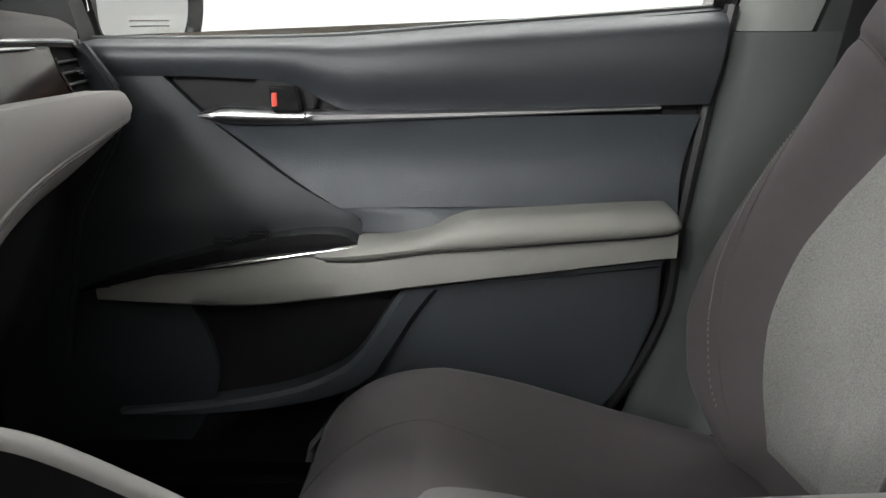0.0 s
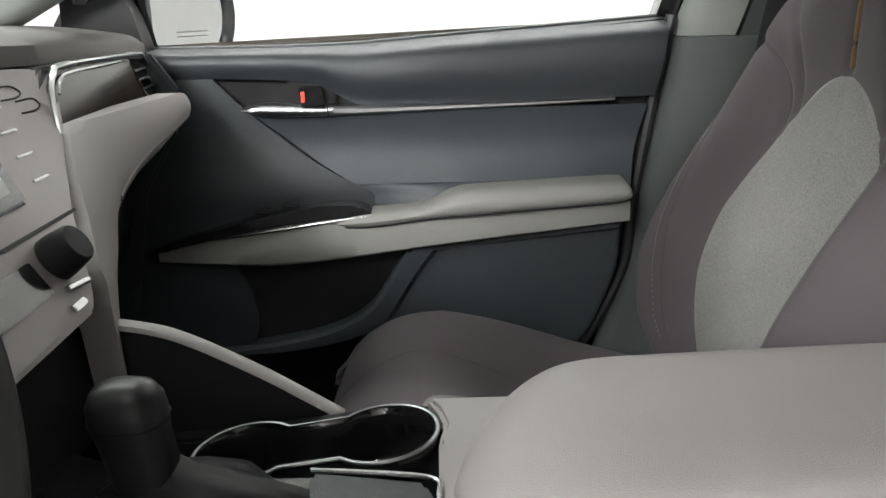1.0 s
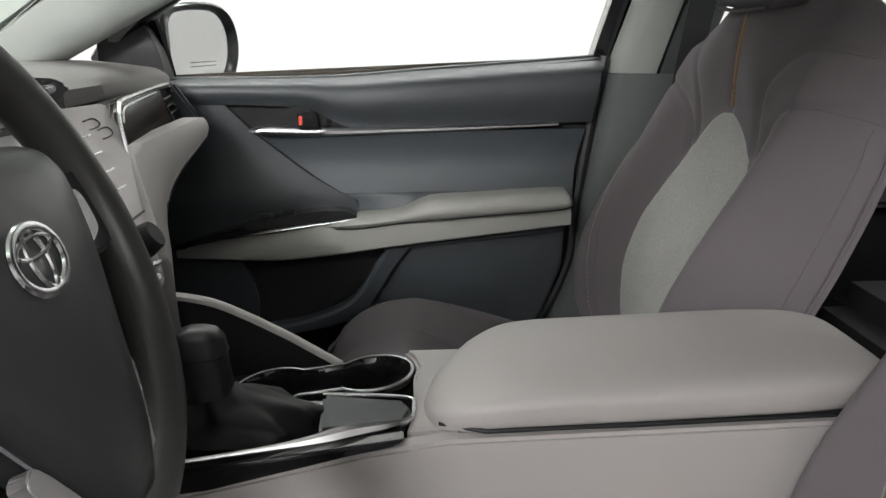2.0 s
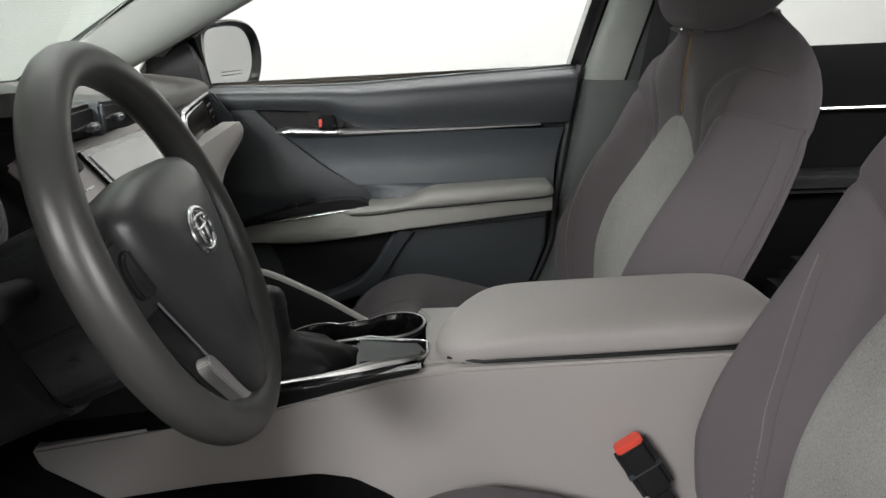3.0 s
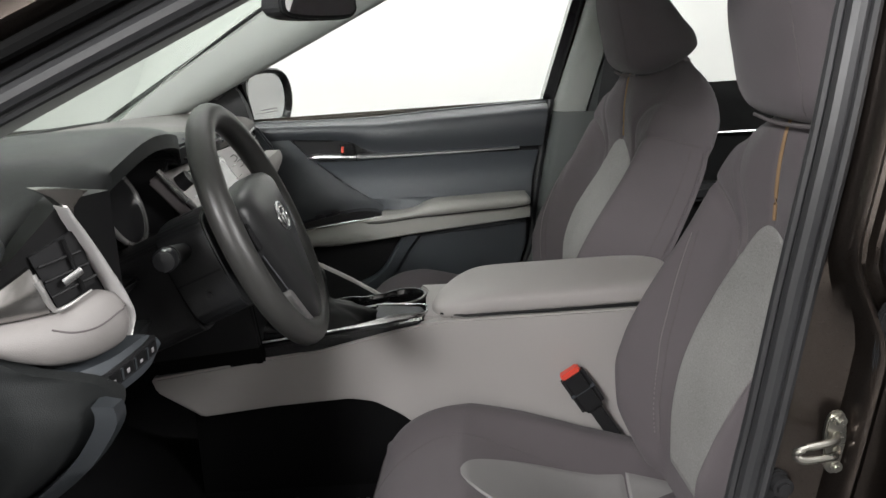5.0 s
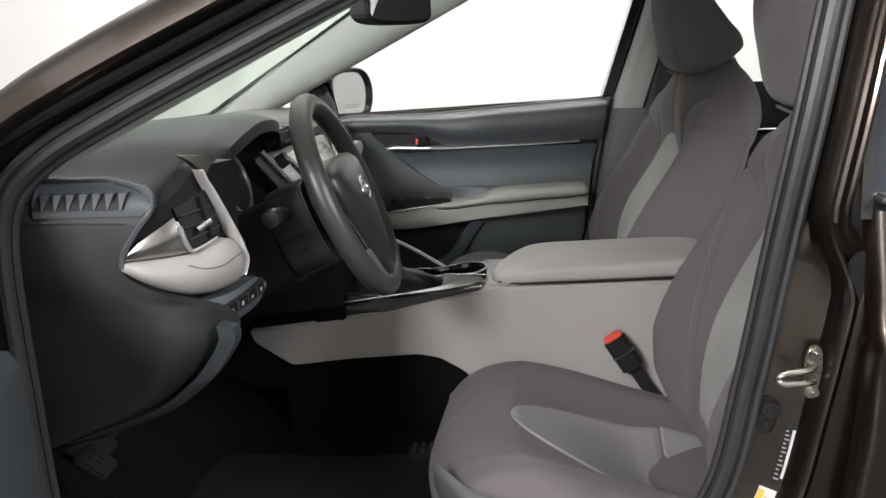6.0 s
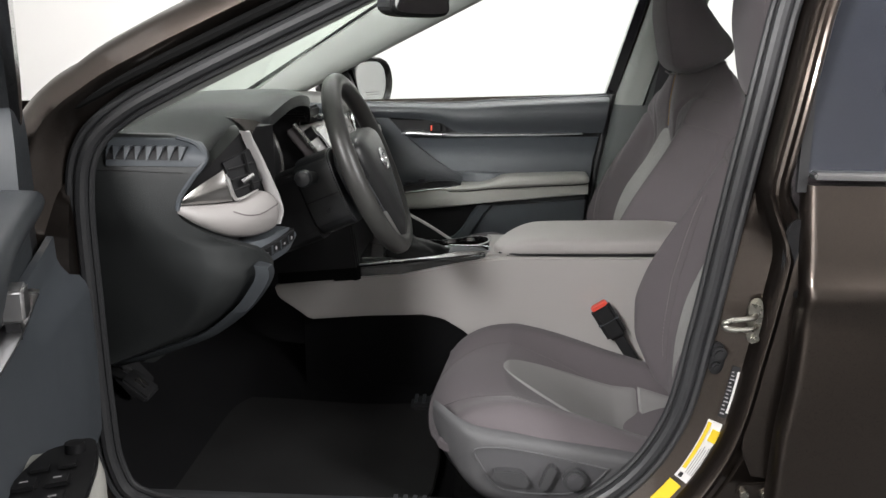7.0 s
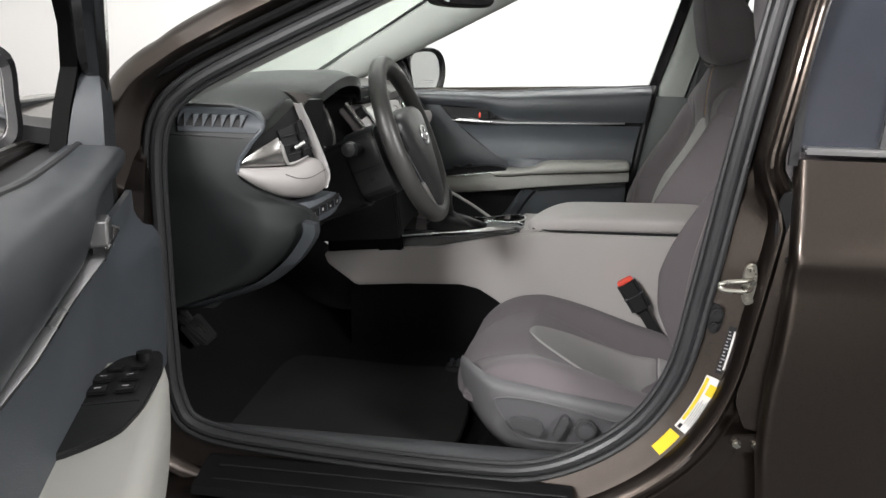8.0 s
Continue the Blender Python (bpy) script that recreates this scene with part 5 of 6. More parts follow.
part("pedal_arm", tube(spline([(-0.80, -0.55, 0.62), (-0.74, -0.55, 0.56), (-0.675, -0.55, 0.515)], 5), 0.010, 8), M["black"], pd)
part("pedal_pad", moved(box(-0.03, 0.03, -0.028, 0.028, -0.007, 0.007, 0.004), Matrix.Translation((-0.655, -0.55, 0.505)) @ pose(0, 0, 0, 0, 40)), M["black"], pd)
for k in (-0.006, 0.006):
    part("pad_mark", moved(box(-0.012, 0.012, k - 0.0025, k + 0.0025, 0.0068, 0.008, 0), Matrix.Translation((-0.655, -0.55, 0.505)) @ pose(0, 0, 0, 0, 40)), M["zinc"], pd)
bp = thing("brake_pedal", "black brake pedal hanging under the dash", "pedal")
part("pedal_arm", tube(spline([(-0.86, -0.36, 0.62), (-0.82, -0.36, 0.52), (-0.76, -0.36, 0.44)], 5), 0.009, 8), M["black"], bp)
part("pedal_pad", moved(box(-0.03, 0.03, -0.045, 0.045, -0.008, 0.008, 0.004), Matrix.Translation((-0.755, -0.36, 0.43)) @ pose(0, 0, 0, 0, 50)), M["black"], bp)

# rear seat
rs = thing("rear_seat", "rear bench seat behind the front seats, cloth darkened for shade", "car seat")
part("cushion", box(0.78, 1.30, -0.66, 0.66, 0.34, 0.54, 0.05, 4), M["shaded_cloth"], rs)
part("backrest", moved(box(-0.07, 0.07, -0.66, 0.66, 0.0, 0.55, 0.05, 4), Matrix.Translation((1.30, 0, 0.45)) @ pose(0, 0, 0, 0, 18)), M["shaded_cloth"], rs)
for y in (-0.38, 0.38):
    part("headrest", box(1.40, 1.49, y - 0.12, y + 0.12, 0.98, 1.10, 0.03, 3), M["shaded_cloth"], rs)

# interior mirror
IMM = Matrix.Translation((-0.19, 0, -0.012)) @ pose(0, 0, 0, 0, 0, -28)
im = thing("interior_mirror", "black interior rear-view mirror", "mirror")
part("mirror_shell", moved(slab(smooth2([(-0.12, 1.225), (-0.115, 1.198), (-0.06, 1.188), (0.06, 1.188), (0.115, 1.198), (0.12, 1.225), (0.11, 1.255), (0.0, 1.262), (-0.11, 1.255)], 4), -0.020, 0.020, "x", 0.008, 3), IMM), M["black"], im)
part("mirror_glass", moved(slab(smooth2([(-0.108, 1.225), (-0.105, 1.203), (-0.06, 1.196), (0.06, 1.196), (0.105, 1.203), (0.108, 1.225), (0.10, 1.248), (0.0, 1.254), (-0.10, 1.248)], 4), 0.019, 0.022, "x", 0), IMM), M["mirror"], im, "mirror glass")
part("mirror_stem", tube([(-0.215, 0, 1.23), (-0.26, 0, 1.27), (-0.29, 0, 1.29)], 0.010, 8), M["black"], im)

# ---- dashboard ----
dash = thing("dashboard", "charcoal dashboard with light grey panels and silver vents", "dashboard")
lipx = fcurve([-0.71, -0.62, -0.52, -0.30, -0.17, -0.10, 0.10, 0.40, 0.71], [-0.50, -0.46, -0.40, -0.385, -0.405, -0.44, -0.42, -0.425, -0.440])
lipz = fcurve([-0.71, -0.62, -0.50, -0.36, -0.22, -0.15, 0.0, 0.40, 0.71], [0.955, 0.965, 1.015, 1.036, 1.020, 0.985, 0.970, 0.956, 0.942])


def dtop(u, v):
    y = -0.71 + 1.42 * u
    q = 1 - (y / 0.71) ** 2
    x0 = -0.80 - 0.19 * q
    x1 = lipx(y)
    z0 = 0.945
    z1 = lipz(y)
    x = x0 + (x1 - x0) * v
    hump = math.exp(-((y + 0.36) / 0.22) ** 2)
    z = z0 + (z1 - z0) * (1 - (1 - v) ** (1.6 + 0.9 * hump)) + 0.018 * math.sin(math.pi * v) * (1 - hump)
    roll = max(0, (v - 0.93) / 0.07)
    return (x + 0.004 * roll, y, z - 0.012 * roll ** 2)


part("dash_pad", sheet(lambda u, v: dtop(u * 0.63, v), 60, 40, 0.02, (0, 0, -1)), M["dash_top"], dash, "charcoal soft dash top", 60)
# The same dash top, coloured lighter before the passenger.
part("far_dash_pad", sheet(lambda u, v: dtop(0.6315 + u * 0.3685, v), 36, 40, 0.02, (0, 0, -1)), M["pad_taupe"], dash, "soft dash top before the passenger, coloured a lighter taupe", 60)
part("dash_core", box(-0.98, -0.50, -0.655, 0.69, 0.66, 0.925, 0.01), M["black"], dash)

# driver end
exr = fcurve([0.590, 0.622, 0.665, 0.735, 0.775, 0.806, 0.835, 0.872, 0.888, 0.924, 0.957, 0.975, 0.988], [-0.66, -0.56, -0.46, -0.386, -0.366, -0.378, -0.44, -0.488, -0.486, -0.463, -0.440, -0.455, -0.51])
eyy = fcurve([0.590, 0.70, 0.80, 0.88, 0.93, 0.96, 0.988], [-0.674, -0.690, -0.706, -0.715, -0.716, -0.710, -0.688])


def endp(u, v):
    z = 0.590 + 0.398 * v
    a, b = -0.685, exr(z)
    x = a + (b - a) * u
    low = max(0.0, min(1.0, (0.83 - z) / 0.05))
    bulge = low * math.exp(-((u - 0.80) / 0.16) ** 2) * math.exp(-((z - 0.735) / 0.07) ** 2)
    hollow = max(0.0, min(1.0, (0.93 - z) / 0.10)) * max(0.0, 1 - u / 0.75) ** 1.2
    return (x, eyy(z) + 0.050 * low * max(0, (u - 0.72) / 0.28) ** 2.2 - 0.010 * bulge + 0.022 * hollow, z)


part("end_panel", sheet(endp, 36, 60, 0.02, (0, 1, 0)), M["dash_skin"], dash, "charcoal dash end panel", 60)
vt = part("side_vent", sheet(lambda u, v: (-0.592 + (0.140 + 0.014 * math.sin(math.pi * v)) * u, eyy(0.944 + 0.040 * v) - 0.003 - 0.003 * math.sin(math.pi * v), 0.944 + (0.040 - 0.006 * max(0, u - 0.7) / 0.3) * v), 20, 8, 0.006, (0, 1, 0)), M["trim_slate"], dash, "slate demister vent", 50)
part("vent_slot", sheet(lambda u, v: (-0.585 + 0.118 * u - 0.006 * (1 - v), eyy(0.954 + 0.020 * v) - 0.0074, 0.954 + 0.020 * v), 4, 2, 0.003, (0, 1, 0)), M["black"], vt)
for k in range(7):
    x = -0.579 + 0.0168 * k
    part("vent_fin", loft([[(x, -0.7165, 0.974), (x + 0.011, -0.7165, 0.974), (x + 0.011, -0.706, 0.974), (x, -0.706, 0.974)], [(x + 0.001, -0.7215, 0.954), (x + 0.003, -0.7215, 0.954), (x + 0.003, -0.712, 0.954), (x + 0.001, -0.712, 0.954)]]), M["trim_slate"], vt)
part("end_seam", tube([(-0.64 + 0.165 * k / 10, eyy(0.936) - 0.0006, 0.938 - 0.004 * k / 10) for k in range(11)], 0.0009, 6), M["black"], dash)
part("end_edge", tube([Vector((exr(z) + 0.001, eyy(z) - 0.001, z)) for z in [0.876 + 0.108 * k / 24 for k in range(25)]], 0.004, 6), M["trim_slate"], dash)

# driver outer vent: all on one upright surface that turns from the door towards the driver
ARC = spline([(-0.492, -0.716, 0), (-0.46, -0.706, 0), (-0.425, -0.685, 0), (-0.39, -0.650, 0), (-0.362, -0.605, 0), (-0.345, -0.56, 0)], 10)
ARCL = [0.0]
for a, b in zip(ARC, ARC[1:]):
    ARCL.append(ARCL[-1] + (b - a).length)


def vs(s, z, off=0.0):
    """A place on that surface: way along it, height, and distance in front of it."""
    i = 0
    while i < len(ARCL) - 2 and ARCL[i + 1] < s:
        i += 1
    f = (s - ARCL[i]) / (ARCL[i + 1] - ARCL[i])
    p = ARC[i].lerp(ARC[i + 1], f)
    d = (ARC[min(i + 2, len(ARC) - 1)] - ARC[max(i - 1, 0)]).normalized()
    return Vector((p.x + d.y * off, p.y - d.x * off, z))


def ssheet(f, nu, nv, thick, off0):
    """A shell on that surface; f gives (s, z, off)."""
    G = [[f(i / nu, j / nv) for j in range(nv + 1)] for i in range(nu + 1)]
    rings = []
    for row in G:
        rings.append([vs(s, z, o) for s, z, o in row] + [vs(s, z, off0) for s, z, o in reversed(row)])
    return loft(rings)


part("vent_mount", ssheet(lambda u, v: (-0.004 + 0.19 * u, 0.868 + (0.022 + 0.105 * min(1, u * 1.5)) * v, -0.010), 16, 6, 0, -0.05), M["pod_black"], dash, "black vent surround", 50)
part("wing_trim", ssheet(lambda u, v: (0.006 + (0.082 - 0.012 * v) * u, 0.8845 + (0.007 + 0.043 * u ** 0.9) * v, 0.001 + 0.006 * math.sin(math.pi * v) * min(1, 0.25 + u)), 20, 12, 0, -0.02), M["wing"], dash, "satin silver wing trim", 50)
vo = [(0.0741, 0.9347), (0.081, 0.9463), (0.1135, 0.964), (0.1290, 0.9554), (0.1500, 0.9118), (0.1443, 0.9012), (0.0952, 0.8829)]
part("vent_frame", tube(spline([vs(0.0785, 0.928, 0.003), vs(0.0805, 0.919, 0.005), vs(0.0835, 0.908, 0.006), vs(0.0895, 0.891, 0.006), vs(0.0945, 0.887, 0.006), vs(0.110, 0.890, 0.004), vs(0.134, 0.897, 0.002)], 6), lambda t: 0.0036 * (1 - t) + 0.0012 if t > 0.12 else 0.0022, 8), M["silver"], dash, "silver vent frame")
vb = part("vent_box", ssheet(lambda u, v: (0.078 + 0.020 * (1 - v) * (1 - u) + 0.066 * u - 0.012 * v * u, 0.8865 + 0.016 * u + (0.058 + 0.004 * u) * v, -0.004), 6, 6, 0, -0.03), M["black"], dash, "black vent housing")
for k in range(3):
    part("vent_slat", tube([vs(0.092 - 0.004 * k, 0.900 + 0.017 * k, 0.001), vs(0.143 - 0.007 * k, 0.911 + 0.015 * k, 0.001)], 0.0016, 6), M["pod_black"], vb)
part("vent_divider", tube([vs(0.126, 0.897, 0.002), vs(0.112, 0.958, 0.002)], 0.0022, 6), M["pod_black"], vb)
part("vent_tab", tube([vs(0.104, 0.913, 0.006), vs(0.124, 0.922, 0.007)], 0.0045, 8, flat=0.6), M["chrome"], vb)
bc = [fcurve([0, 0.10, 0.18, 0.45, 0.75, 0.92, 1], q) for q in ([0.116, 0.1205, 0.126, 0.150, 0.1685, 0.1735, 0.166], [0.992, 0.980, 0.969, 0.918, 0.876, 0.855, 0.836], [0.0020, 0.0026, 0.0030, 0.0036, 0.0042, 0.0040, 0.002])]
part("vent_blade", ssheet(lambda u, v: (bc[0](u) + bc[2](u) * (2 * v - 1) * 0.9, bc[1](u) + bc[2](u) * (2 * v - 1) * 0.35, 0.010 + 0.005 * math.sin(math.pi * v)), 40, 6, 0, -0.012), M["blade"], dash, "satin silver vent blade", 50)
part("blade_cap", loft([[vs(a, b, o) for a, b in ((0.0892, 1.0140), (0.104, 1.0125), (0.124, 1.009), (0.1431, 1.0036), (0.133, 0.998), (0.1255, 0.990), (0.1225, 0.978), (0.1185, 0.979), (0.1145, 0.992), (0.1045, 1.004))] for o in (-0.010, 0.008)]), M["wing"], dash, "satin silver cap over the vent", 40)
pl = fcurve([0.004, 0.03, 0.0588, 0.09, 0.121, 0.150, 0.168, 0.180], [0.872, 0.853, 0.837, 0.826, 0.8225, 0.825, 0.832, 0.850])
pu = fcurve([0.004, 0.05, 0.095, 0.120, 0.145, 0.164, 0.180], [0.882, 0.8815, 0.881, 0.887, 0.892, 0.884, 0.860])


def padf(u, v):
    s = 0.004 + 0.176 * u
    a, b = pl(s), pu(s)
    k = min(1, u * 6) * min(1, (1 - u) * 8)
    return (s, a + (b - a) * v, 0.002 + 0.016 * math.sin(math.pi * min(1, max(0, v))) ** 0.6 * k)


part("side_pad", ssheet(padf, 40, 14, 0, -0.03), M["cream_shaded"], dash, "light grey stitched pad under the vent, darkened for shade", 60)
part("pad_stitch", tube([vs(*padf(0.45 + 0.5 * k / 20, 0.80 - 0.22 * math.sin(math.pi * k / 20))) for k in range(21)], 0.0011, 6), M["stitch"], dash)

# lower driver panel with the switch strip


def knee(u, v):
    y = -0.66 + 0.48 * u
    x = -0.372 - 0.035 * u ** 0.5 - 0.20 * v ** 1.4
    return (x, y, 0.80 - 0.03 * u - 0.20 * v)


part("knee_panel", sheet(knee, 24, 16, 0.02, (-1, 0, 0)), M["dash_skin"], dash, "charcoal knee panel", 60)
st_ = fcurve([0.07, 0.0824, 0.1393, 0.1975, 0.216], [0.812, 0.812, 0.8135, 0.8215, 0.812])
sl_ = fcurve([0.07, 0.11, 0.145, 0.20, 0.216], [0.760, 0.762, 0.770, 0.783, 0.798])
part("strip_surround", ssheet(lambda u, v: (0.07 + 0.146 * u, sl_(0.07 + 0.146 * u) + (st_(0.07 + 0.146 * u) - sl_(0.07 + 0.146 * u)) * v, 0.002 + 0.005 * math.sin(math.pi * v)), 20, 8, 0, -0.03), M["trim_slate"], dash, "slate switch panel", 60)
ss = part("switch_strip", ssheet(lambda u, v: (0.126 + 0.080 * u, 0.779 + 0.019 * u + 0.021 * v, 0.0085), 12, 3, 0, 0.0), M["black"], dash, "black switch strip")
for k in range(4):
    part("switch_key", ssheet(lambda u, v: (0.130 + 0.019 * k + 0.016 * u, 0.7825 + 0.0045 * k + 0.004 * u + 0.014 * v, 0.0105), 2, 2, 0, 0.006), M["trim_dark"], ss)
    part("switch_button", ssheet(lambda u, v: (0.1325 + 0.019 * k + 0.0135 * u, 0.7845 + 0.0045 * k + 0.003 * u + 0.0135 * v, 0.0108), 1, 1, 0, 0.0085), M["pod_black"], ss)
    part("switch_mark", ssheet(lambda u, v: (0.1370 + 0.019 * k + 0.0035 * u, 0.7885 + 0.0045 * k + 0.001 * u + (0.0035 + 0.002 * (k % 2)) * v, 0.0112), 1, 1, 0, 0.010), M["screen"], ss)
part("end_band", loft([[(x, y, z), (x + 0.020, y + 0.006, z - 0.004), (x + 0.022, y + 0.030, z - 0.006), (x, y + 0.03, z)] for x, y, z in [(exr(z) - 0.012, eyy(z) + 0.010 - 0.004, z) for z in [0.596 + 0.19 * k / 20 for k in range(21)]]]), M["trim_dark"], dash, "charcoal lower dash edge", 60)

# instrument cluster
cl = thing("instrument_cluster", "dark instrument cluster with two chrome-rimmed dials", "gauge cluster")
part("cluster_face", moved(box(-0.005, 0.005, -0.19, 0.15, -0.075, 0.075, 0.004), Matrix.Translation((-0.505, -0.36, 0.915)) @ pose(0, 0, 0, 0, -20)), M["gloss_black"], cl)
for y in (-0.455, -0.275):
    c = Matrix.Translation((-0.468, y, 0.912)) @ pose(0, 0, 0, 0, 70)
    part("dial_ring", moved(tube([(0.062 * math.cos(2 * math.pi * k / 48), 0.072 * math.sin(2 * math.pi * k / 48), 0) for k in range(48)], 0.0046, 8, True), c), M["silver"], cl, "chrome dial ring")
    part("dial_cup", moved(lathe([(0.066, 0.0), (0.058, -0.012), (0.052, -0.030), (0.0, -0.030)], 40), c), M["black"], cl)
part("cluster_floor", box(-0.52, -0.405, -0.555, -0.165, 0.835, 0.848, 0.004), M["black"], cl)
part("cluster_cheek", slab([(-0.52, 0.84), (-0.41, 0.84), (-0.425, 0.95), (-0.40, 1.0), (-0.52, 1.0)], -0.185, -0.165, "y", 0.004), M["black"], cl)

# centre stack, turned a little to the driver
cs = thing("centre_stack", "silver centre stack with grey display and chrome buttons", "centre stack")
SM = Matrix.Translation((-0.36, 0, 0.86)) @ Matrix(((0, -0.568, 0.823, 0), (1, 0, 0, 0), (0, 0.823, 0.568, 0), (0, 0, 0, 1)))


def onstack(bm):
    return moved(bm, SM)


plate = part("stack_plate", onstack(slab([(-0.222, 0.112), (-0.10, 0.104), (0.10, 0.094), (0.26, 0.084), (0.325, 0.078), (0.305, 0.055), (0.255, 0.015), (0.205, -0.020), (0.155, -0.058), (0.115, -0.095), (0.085, -0.125), (0.070, -0.135), (-0.10, -0.135), (-0.165, -0.06), (-0.205, 0.03)], -0.025, 0.0, "z", 0.004)), M["stack"], cs, "satin silver stack plate")
disp = part("display", onstack(slab([(-0.118, 0.090), (0.124, 0.080), (0.097, -0.036), (-0.092, -0.036)], -0.001, 0.004, "z", 0.003)), M["gloss_black"], plate, "black framed display")
part("display_glass", onstack(slab([(-0.103, 0.080), (0.106, 0.070), (0.083, -0.024), (-0.080, -0.024)], 0.003, 0.0055, "z", 0.001)), M["screen"], disp, "blank grey display")
for k in range(4):
    part("side_button", onstack(box(0.148 - 0.006 * k, 0.176 - 0.006 * k, 0.0475 - 0.0235 * k, 0.0498 - 0.0235 * k, -0.001, 0.0018, 0.0006)), M["satin"], plate)
    part("side_button", onstack(box(-0.165 + 0.006 * k, -0.140 + 0.006 * k, 0.0475 - 0.0235 * k, 0.0498 - 0.0235 * k, -0.001, 0.0018, 0.0006)), M["satin"], plate)
for k in range(2):
    part("key_outline", onstack(tube(spline([(0.185 + 0.02 * k, 0.066 - 0.016 * k, 0.0005), (0.215 + 0.02 * k, 0.066 - 0.016 * k, 0.0005), (0.225 + 0.015 * k, 0.058 - 0.016 * k, 0.0005), (0.212 + 0.015 * k, 0.054 - 0.016 * k, 0.0005), (0.185 + 0.015 * k, 0.054 - 0.016 * k, 0.0005)], 4), 0.0008, 6)), M["black"], plate)
part("lower_gap", onstack(box(-0.15, 0.152, -0.060, -0.057, -0.002, 0.0012, 0)), M["black"], plate)
for x in (-0.08, 0.072):
    kn = part("climate_knob", onstack(moved(lathe([(0.0, 0.0), (0.019, 0.0), (0.019, 0.008), (0.0165, 0.024), (0.015, 0.026), (0.0, 0.026)], 28), Matrix.Translation((x, -0.084, 0)))), M["black"], plate, "black climate knob")
    part("knob_foot", onstack(tube([(x - 0.02, -0.108, 0.003), (x + 0.012, -0.112, 0.003)], 0.003, 6)), M["chrome"], plate)
part("climate_screen", onstack(slab([(-0.05, -0.075), (0.04, -0.075), (0.038, -0.105), (-0.048, -0.105)], -0.001, 0.002, "z", 0.001)), M["gloss_black"], plate)
part("climate_button", onstack(box(0.040, 0.062, -0.126, -0.120, 0, 0.004, 0.001)), M["chrome"], plate)
for b in (0.085, 0.0):
    part("tuner_knob", onstack(moved(lathe([(0.0, 0.0), (0.014, 0.0), (0.013, 0.02), (0.0, 0.02)], 24), Matrix.Translation((-0.178 + (0.085 - b) * 0.2, b - 0.005, 0)))), M["black"], plate)
part("stack_blade", onstack(tube([(-0.226, 0.116, 0.002), (-0.214, 0.06, 0.003), (-0.19, 0.0, 0.003), (-0.15, -0.07, 0.002)], 0.0045, 8)), M["silver"], cs, "satin silver stack edge")
part("stack_cheek", slab([(-0.50, 0.96), (-0.445, 0.930), (-0.36, 0.80), (-0.32, 0.70), (-0.305, 0.585), (-0.50, 0.56)], -0.132, -0.118, "y", 0.004), M["near_black"], cs)
part("stack_body", slab([(-0.54, 0.93), (-0.43, 0.93), (-0.33, 0.775), (-0.31, 0.62), (-0.52, 0.60)], -0.14, 0.12, "y", 0.004), M["black"], cs)
cv = part("centre_vent", slab(smooth2([(-0.16, 0.985), (0.15, 0.968), (0.145, 0.942), (-0.15, 0.952)], 3), -0.47, -0.405, "x", 0.006), M["black"], cs, "black centre vents")
for y in (-0.10, -0.01, 0.09):
    part("vent_slat", box(-0.408, -0.398, y - 0.04, y + 0.04, 0.959, 0.962, 0.001), M["black"], cv)
    part("vent_tab", box(-0.40, -0.388, y - 0.012, y + 0.012, 0.956, 0.965, 0.002), M["chrome"], cv)
part("vent_rib", box(-0.43, -0.395, -0.062, -0.046, 0.945, 0.985, 0.004), M["trim_slate"], cv)

# passenger half
def on_face(bm):
    """Lay a flat piece, built round x = 0, on the slanted face before the passenger."""
    for v in bm.verts:
        v.co.x += -0.378 - 0.115 * (v.co.y - 0.27) - 0.30 * (v.co.z - 0.89)
    return bm


wd = part("wood_panel", on_face(slab([(0.246, 0.871), (0.275, 0.905), (0.300, 0.917), (0.325, 0.921), (0.615, 0.916), (0.612, 0.885), (0.622, 0.858), (0.52, 0.858), (0.40, 0.862)], -0.014, -0.003, "x", 0.002)), M["wood"], dash, "dark gloss wood-look panel")
part("wood_rim", on_face(tube(spline([(0, 0.236, 0.866), (0, 0.262, 0.902), (0, 0.290, 0.919), (0, 0.325, 0.9255), (0, 0.50, 0.923), (0, 0.665, 0.919), (0, 0.692, 0.914), (0, 0.715, 0.890), (0, 0.735, 0.862)], 6), 0.0032, 8)), M["chrome"], dash, "thin chrome rim")
part("wood_line", on_face(tube(spline([(0, 0.282, 0.900), (0, 0.31, 0.914), (0, 0.36, 0.917), (0, 0.56, 0.9145)], 6), 0.0016, 6)), M["chrome"], wd)
part("panel_edge", on_face(slab([(0.225, 0.855), (0.232, 0.880), (0.262, 0.910), (0.29, 0.926), (0.67, 0.922), (0.697, 0.916), (0.741, 0.860), (0.70, 0.846), (0.45, 0.848)], -0.03, -0.010, "x", 0.003)), M["pod_black"], dash, "gloss black panel edge")
pv = part("far_vent", on_face(slab([(0.618, 0.914), (0.685, 0.912), (0.726, 0.864), (0.70, 0.856), (0.626, 0.858), (0.616, 0.885)], -0.012, -0.007, "x", 0)), M["near_black"], dash, "black end vent")
part("vent_frame", on_face(tube(spline([(0, 0.735, 0.862), (0, 0.715, 0.853), (0, 0.66, 0.849), (0, 0.60, 0.8505)], 6), lambda t: 0.0042 - 0.002 * t, 8)), M["chrome"], dash, "chrome vent frame")
part("vent_edge", on_face(tube([(-0.003, 0.618, 0.902), (-0.003, 0.616, 0.886), (-0.003, 0.624, 0.868), (-0.003, 0.632, 0.862)], 0.002, 6)), M["chrome"], pv)
